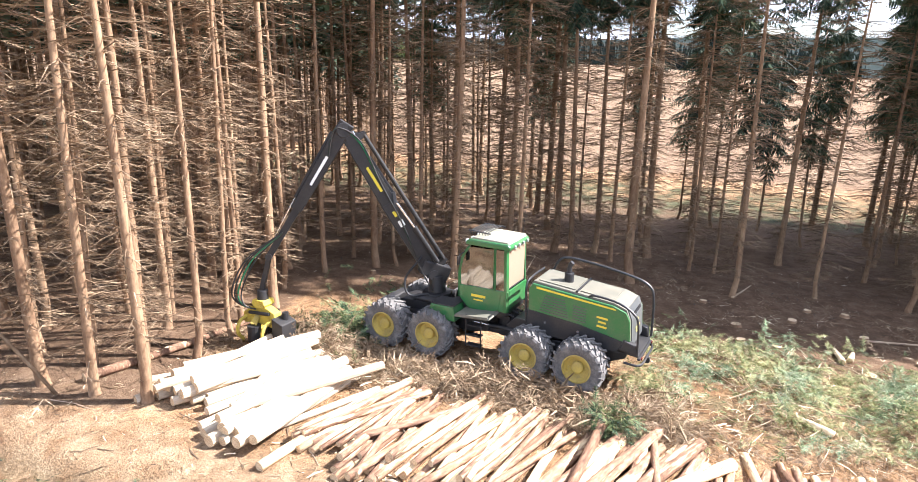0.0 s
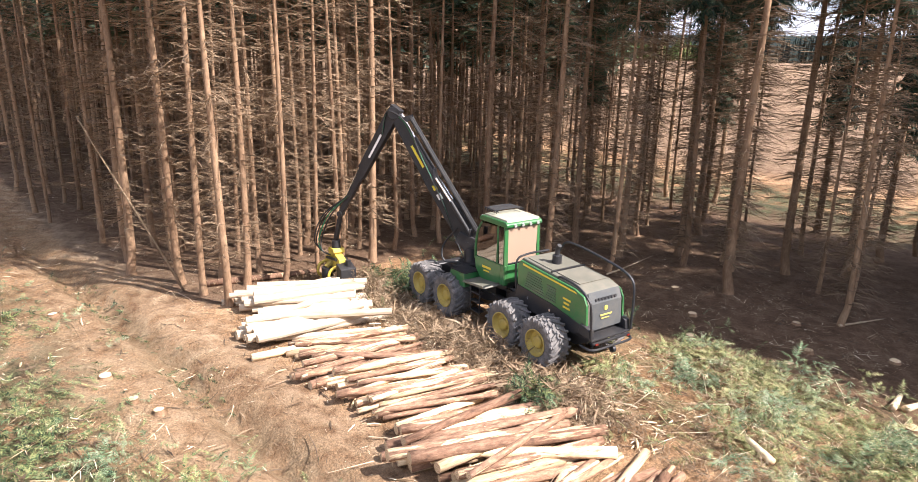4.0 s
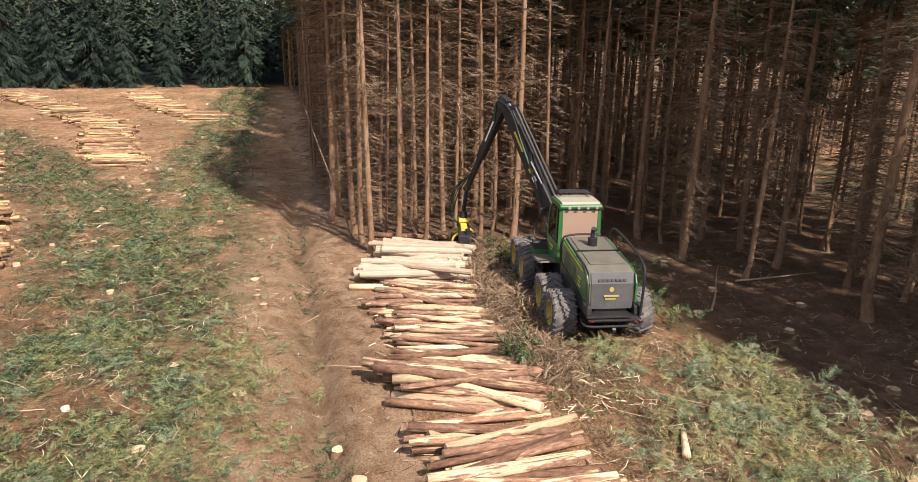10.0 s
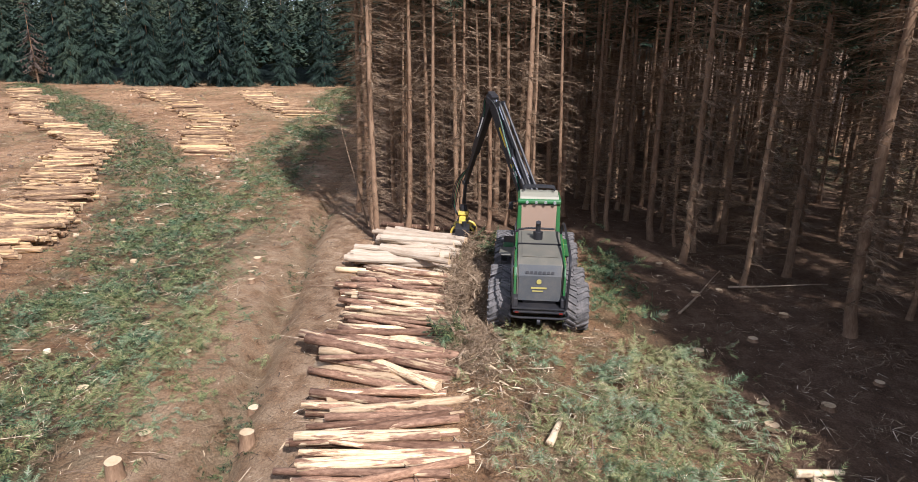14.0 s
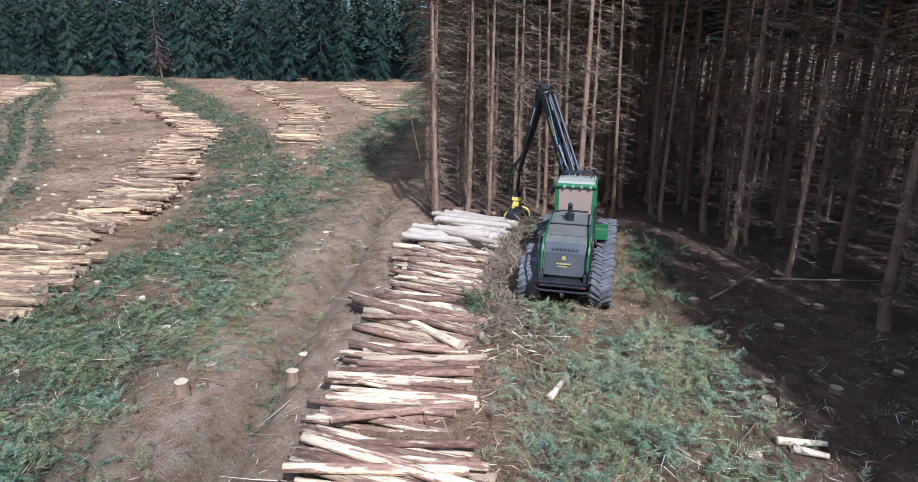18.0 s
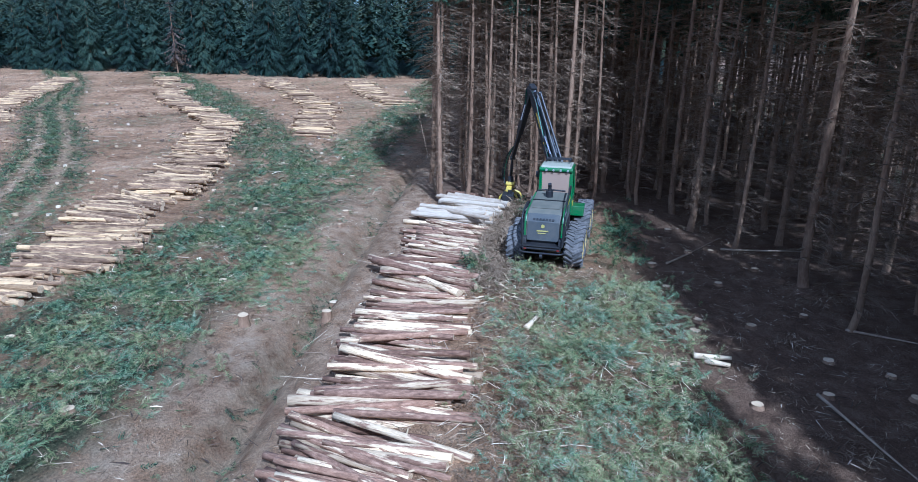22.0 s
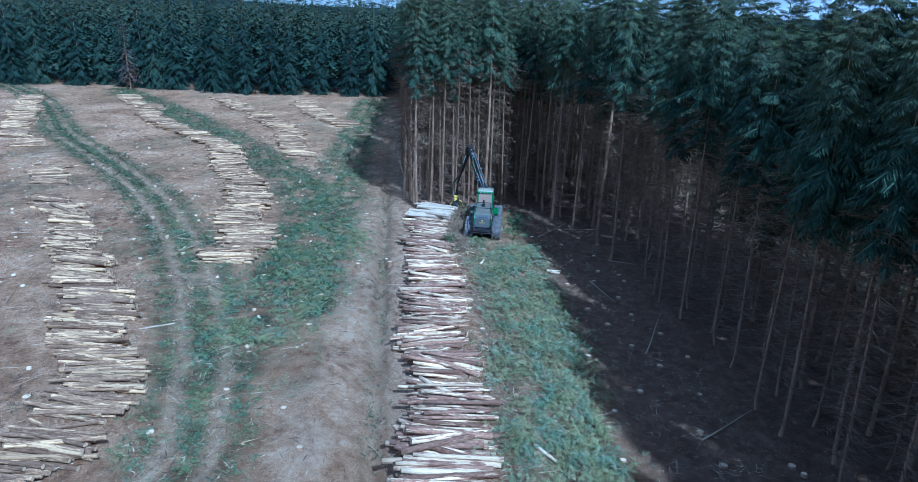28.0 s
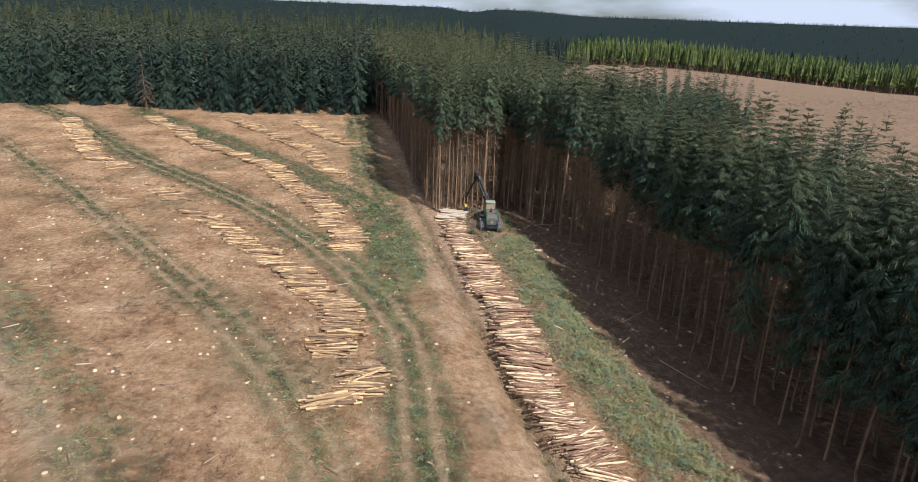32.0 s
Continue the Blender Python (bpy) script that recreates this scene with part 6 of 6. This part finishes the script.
part("cab_roof", prism([(CX - 0.60, 3.30), (CX - 0.62, 3.40), (CX - 0.50, 3.48), (CX + 0.95, 3.50), (CX + 1.10, 3.43), (CX + 1.10, 3.32)], -0.71, 0.71), M_GREEN, hv, "green cab roof rim", bev=0.05)
part("roof_top", prism([(CX - 0.54, 3.45), (CX - 0.47, 3.53), (CX + 0.85, 3.56), (CX + 0.97, 3.48)], -0.64, 0.64), M_CREAM, hv, "dusty cream roof top", bev=0.03)
for k in range(7):
    part("roof_guard_bar", pipe([(CX + 0.35 + 0.11 * k, -0.5, 3.60), (CX + 0.35 + 0.11 * k, -0.45, 3.70), (CX + 0.35 + 0.11 * k, 0.45, 3.70), (CX + 0.35 + 0.11 * k, 0.5, 3.60)], 0.016, 6), M_BLACK, hv)
part("roof_guard_rail", pipe([(CX + 0.25, 0.5, 3.66), (CX + 1.1, 0.5, 3.70)], 0.02), M_BLACK, hv)
part("roof_guard_rail", pipe([(CX + 0.25, -0.5, 3.66), (CX + 1.1, -0.5, 3.70)], 0.02), M_BLACK, hv)
for y in (-0.5, -0.2, 0.1, 0.4):
    part("work_lamp", rod((CX - 0.62, y, 3.37), (CX - 0.67, y, 3.36), 0.05, sides=14), M_WORK, hv, "round dusty work lamp")
for y in (-0.55, -0.2, 0.2, 0.55):
    part("work_lamp", rod((CX + 1.1, y, 3.4), (CX + 1.16, y, 3.39), 0.06, sides=14), M_LAMP, hv, "round white work lamp")
part("mirror", box(CX + 1.2, 0.95, 2.9, 0.05, 0.16, 0.26), M_BLACK, hv, bev=0.02)
part("mirror_arm", pipe([(CX + 1.15, 0.66, 3.1), (CX + 1.2, 0.95, 3.04)], 0.015), M_BLACK, hv)
part("seat", box(CX + 0.2, 0, 1.95, 0.5, 0.5, 0.16), M_SEAT, hv, "dark empty operator seat", bev=0.04)
part("seat_back", box(CX - 0.06, 0, 2.4, 0.14, 0.48, 0.85, rot=pose(0, 0, 0, 0, -8, 0)), M_SEAT, hv, bev=0.04)
part("console", box(CX + 0.85, 0, 1.95, 0.25, 0.8, 0.4), M_SEAT, hv, bev=0.03)
part("antenna", rod((CX - 0.4, -0.6, 3.5), (CX - 0.45, -0.62, 4.3), 0.008, 0.004, 5), M_BLACK, hv)

X_MAP[:] = [1.0, 0.0]

# crane
B0, PK, TIP = Vector((2.35, 0.05, 2.05)), Vector((4.2, 1.85, 6.4)), Vector((6.1, 3.0, 2.75))
part("slew_base", rod((2.2, 0, 1.15), (2.2, 0, 1.5), 0.46, sides=24), M_BLACK, hv, bev=0.02)
part("slew_column", rod((2.2, 0, 1.5), (2.22, 0, 2.0), 0.28, 0.24, 20), M_BLACK, hv, bev=0.02)
part("column_head", beam((2.0, -0.25, 2.0), (2.6, 0.3, 2.35), 0.45, 0.5, 0.4, 0.45), M_BLACK, hv, bev=0.04)
for sd in (-1, 1):
    part("slew_cylinder", rod((1.75, sd * 0.42, 1.35), (2.65, sd * 0.42, 1.35), 0.12), M_BLACK, hv, bev=0.01)
d1 = (PK - B0)
s1 = d1.cross(Vector((0, 0, 1))).normalized()
u1 = s1.cross(d1).normalized()
part("main_boom", beam(B0, B0 + d1 * 0.52, 0.30, 0.42, 0.32, 0.48), M_BLACK, hv, "black main boom girder", bev=0.02)
part("main_boom", beam(B0 + d1 * 0.50, PK, 0.29, 0.46, 0.24, 0.34), M_BLACK, hv, "black main boom girder", bev=0.02)
part("boom_knuckle", rod(PK - s1 * 0.17, PK + s1 * 0.17, 0.21, sides=18), M_BLACK, hv, bev=0.02)
part("boom_pivot", rod(B0 - s1 * 0.24, B0 + s1 * 0.24, 0.16, sides=16), M_BLACK, hv)
for sd in (-1, 1):
    part("link_rod", rod(B0 + u1 * 0.52 + s1 * sd * 0.13 + d1 * 0.05, PK + u1 * 0.42 + s1 * sd * 0.11 - d1 * 0.08, 0.06, 0.05, 8), M_BLACK, hv, "black parallel link rod")
    part("link_plate", beam(PK - u1 * 0.1 + s1 * sd * 0.14 - d1 * 0.06, PK + u1 * 0.48 + s1 * sd * 0.12 - d1 * 0.08, 0.03, 0.22, 0.03, 0.16), M_BLACK, hv)
    part("link_plate", beam(B0 + s1 * sd * 0.17, B0 + u1 * 0.58 + s1 * sd * 0.14 + d1 * 0.05, 0.03, 0.24, 0.03, 0.18), M_BLACK, hv)
for sd in (-1, 1):
    part("lift_cylinder", rod(B0 + d1 * 0.06 + u1 * 0.3 + s1 * sd * 0.20, B0 + d1 * 0.32 + u1 * 0.26 + s1 * sd * 0.20, 0.075), M_BLACK, hv, bev=0.008)
    part("cylinder_rod", rod(B0 + d1 * 0.32 + u1 * 0.26 + s1 * sd * 0.20, B0 + d1 * 0.50 + u1 * 0.2 + s1 * sd * 0.20, 0.04), M_CHROME, hv, "bright chrome piston rod")
part("boom_bracket", beam(B0 + d1 * 0.46 + u1 * 0.05, B0 + d1 * 0.56 + u1 * 0.28, 0.44, 0.12, 0.3, 0.1), M_BLACK, hv, bev=0.015)
part("knuckle_cylinder", rod(B0 + d1 * 0.56 + u1 * 0.24, B0 + d1 * 0.80 + u1 * 0.2, 0.07), M_BLACK, hv)
part("cylinder_rod", rod(B0 + d1 * 0.80 + u1 * 0.2, B0 + d1 * 0.97 + u1 * 0.2, 0.038), M_CHROME, hv, "bright chrome piston rod")
part("lettering_bar", beam(B0 + d1 * 0.60 - s1 * 0.15, B0 + d1 * 0.76 - s1 * 0.14, 0.012, 0.08, 0.012, 0.08), M_DECAL, hv, "yellow lettering bar")
part("warning_label", beam(B0 + d1 * 0.36 - s1 * 0.165, B0 + d1 * 0.40 - s1 * 0.165, 0.012, 0.16, 0.012, 0.16), M_LAMP, hv, "white label")
part("warning_label", beam(B0 + d1 * 0.43 - s1 * 0.165, B0 + d1 * 0.465 - s1 * 0.165, 0.012, 0.14, 0.012, 0.14), M_DECAL, hv, "yellow label")
for k, (mt, off) in enumerate(((M_HOSE, 0.10), (M_GHOSE, 0.14), (M_HOSE, 0.18))):
    part("hydraulic_hose", pipe([(2.2, 0.3, 1.6), B0 + d1 * 0.10 - s1 * off - u1 * 0.22, B0 + d1 * 0.35 - s1 * (off + 0.03), B0 + d1 * 0.65 - s1 * off + u1 * 0.1, B0 + d1 * 0.9 - s1 * off + u1 * (0.05 + off), PK - s1 * (off + 0.05) + Vector((0.2, 0.1, 0.05)), PK + (TIP - PK) * 0.2 - s1 * off], 0.022), mt, hv)
part("hydraulic_hose", pipe([(2.3, 0.35, 1.5), (2.75, 0.75, 1.5), (2.9, 0.7, 2.0), B0 + d1 * 0.14 - s1 * 0.2], 0.035), M_HOSE, hv)
d2 = TIP - PK
s2 = d2.cross(Vector((0, 0, 1))).normalized()
u2 = s2.cross(d2).normalized()
part("outer_arm", beam(PK - d2 * 0.05, PK + d2 * 0.62, 0.28, 0.42, 0.24, 0.30), M_BLACK, hv, "black outer arm", bev=0.02)
part("arm_extension", beam(PK + d2 * 0.55, TIP, 0.18, 0.21, 0.15, 0.18), M_BLACK, hv, "telescopic arm extension", bev=0.01)
part("extension_cylinder", rod(PK + d2 * 0.05 + u2 * 0.23, PK + d2 * 0.55 + u2 * 0.2, 0.055), M_BLACK, hv)
part("cylinder_rod", rod(PK + d2 * 0.55 + u2 * 0.2, PK + d2 * 0.9 + u2 * 0.13, 0.03), M_CHROME, hv, "bright chrome piston rod")
part("lettering_bar", beam(PK + d2 * 0.2 - s2 * 0.14, PK + d2 * 0.42 - s2 * 0.132, 0.012, 0.08, 0.012, 0.07), M_LAMP, hv, "pale lettering bar")
part("arm_tip", rod(TIP - s2 * 0.13, TIP + s2 * 0.13, 0.10, sides=14), M_BLACK, hv)
HX, HY = TIP.x + 0.25, TIP.y + 0.1
part("crosshead_link", beam(TIP, (HX, HY, 1.75), 0.10, 0.14, 0.14, 0.14), M_BLACK, hv, bev=0.015)
part("rotator", rod((HX, HY, 1.72), (HX, HY, 1.42), 0.15, 0.17, 18), M_BLACK, hv, bev=0.02)
for k, off in enumerate((0.0, 0.07, 0.14, 0.2)):
    part("hose_loop", pipe([PK + d2 * 0.8 - s2 * 0.1, TIP + Vector((0.25 + off, 0.25 + off, -0.05)), (HX + 0.42 + off, HY + 0.38 + off, 1.75), (HX + 0.35 + off, HY + 0.4, 1.3), (HX + 0.1, HY + 0.2, 1.15)], 0.024), M_GHOSE if k == 1 else M_HOSE, hv, "hanging hydraulic hose loop")
part("head_yoke", prism([(HX - 0.25, 1.30), (HX - 0.2, 1.44), (HX + 0.2, 1.44), (HX + 0.25, 1.30), (HX + 0.12, 1.2), (HX - 0.12, 1.2)], HY - 0.22, HY + 0.22), M_HEAD, hv, "grimy yellow felling head yoke", bev=0.015)
part("head_frame", prism([(HX - 0.62, 0.62), (HX - 0.55, 1.1), (HX - 0.2, 1.24), (HX + 0.35, 1.18), (HX + 0.66, 0.95), (HX + 0.66, 0.62), (HX + 0.2, 0.74)], HY - 0.12, HY + 0.16), M_HEAD, hv, "grimy yellow felling head frame", bev=0.02)
part("saw_box", prism([(HX - 0.95, 0.35), (HX - 0.95, 0.85), (HX - 0.55, 1.0), (HX - 0.55, 0.4)], HY - 0.32, HY + 0.28), M_BLACK, hv, "black saw box", bev=0.03)
part("saw_motor", rod((HX - 0.75, HY - 0.1, 0.85), (HX - 0.75, HY - 0.1, 1.12), 0.1), M_BLACK, hv)
for sd in (-1, 1):
    part("feed_roller", rod((HX + 0.05, HY + sd * 0.36, 0.22), (HX + 0.05, HY + sd * 0.36, 0.72), 0.2, sides=14), M_BLACK, hv, "black spiked feed roller", bev=0.01)
    part("roller_arm", beam((HX + 0.1, HY + sd * 0.1, 0.95), (HX + 0.05, HY + sd * 0.4, 0.74), 0.14, 0.1, 0.18, 0.1), M_YELLOW, hv, bev=0.015)
    for xx in (0.55, -0.42):
        part("delimbing_knife", pipe([(HX + xx, HY + sd * 0.12, 0.85), (HX + xx + 0.03, HY + sd * 0.42, 0.72), (HX + xx + 0.03, HY + sd * 0.50, 0.42), (HX + xx, HY + sd * 0.32, 0.16)], 0.055, 6), M_HEAD, hv, "curved yellow delimbing knife")
    part("head_cylinder", rod((HX - 0.4, HY + sd * 0.2, 1.08), (HX + 0.35, HY + sd * 0.22, 1.02), 0.05), M_BLACK, hv)
part("measuring_wheel", rod((HX + 0.3, HY - 0.03, 0.5), (HX + 0.3, HY + 0.05, 0.5), 0.12, sides=14), M_BLACK, hv)
part("head_cover", box(HX + 0.1, HY + 0.02, 1.25, 0.5, 0.2, 0.06), M_BLACK, hv, bev=0.02)
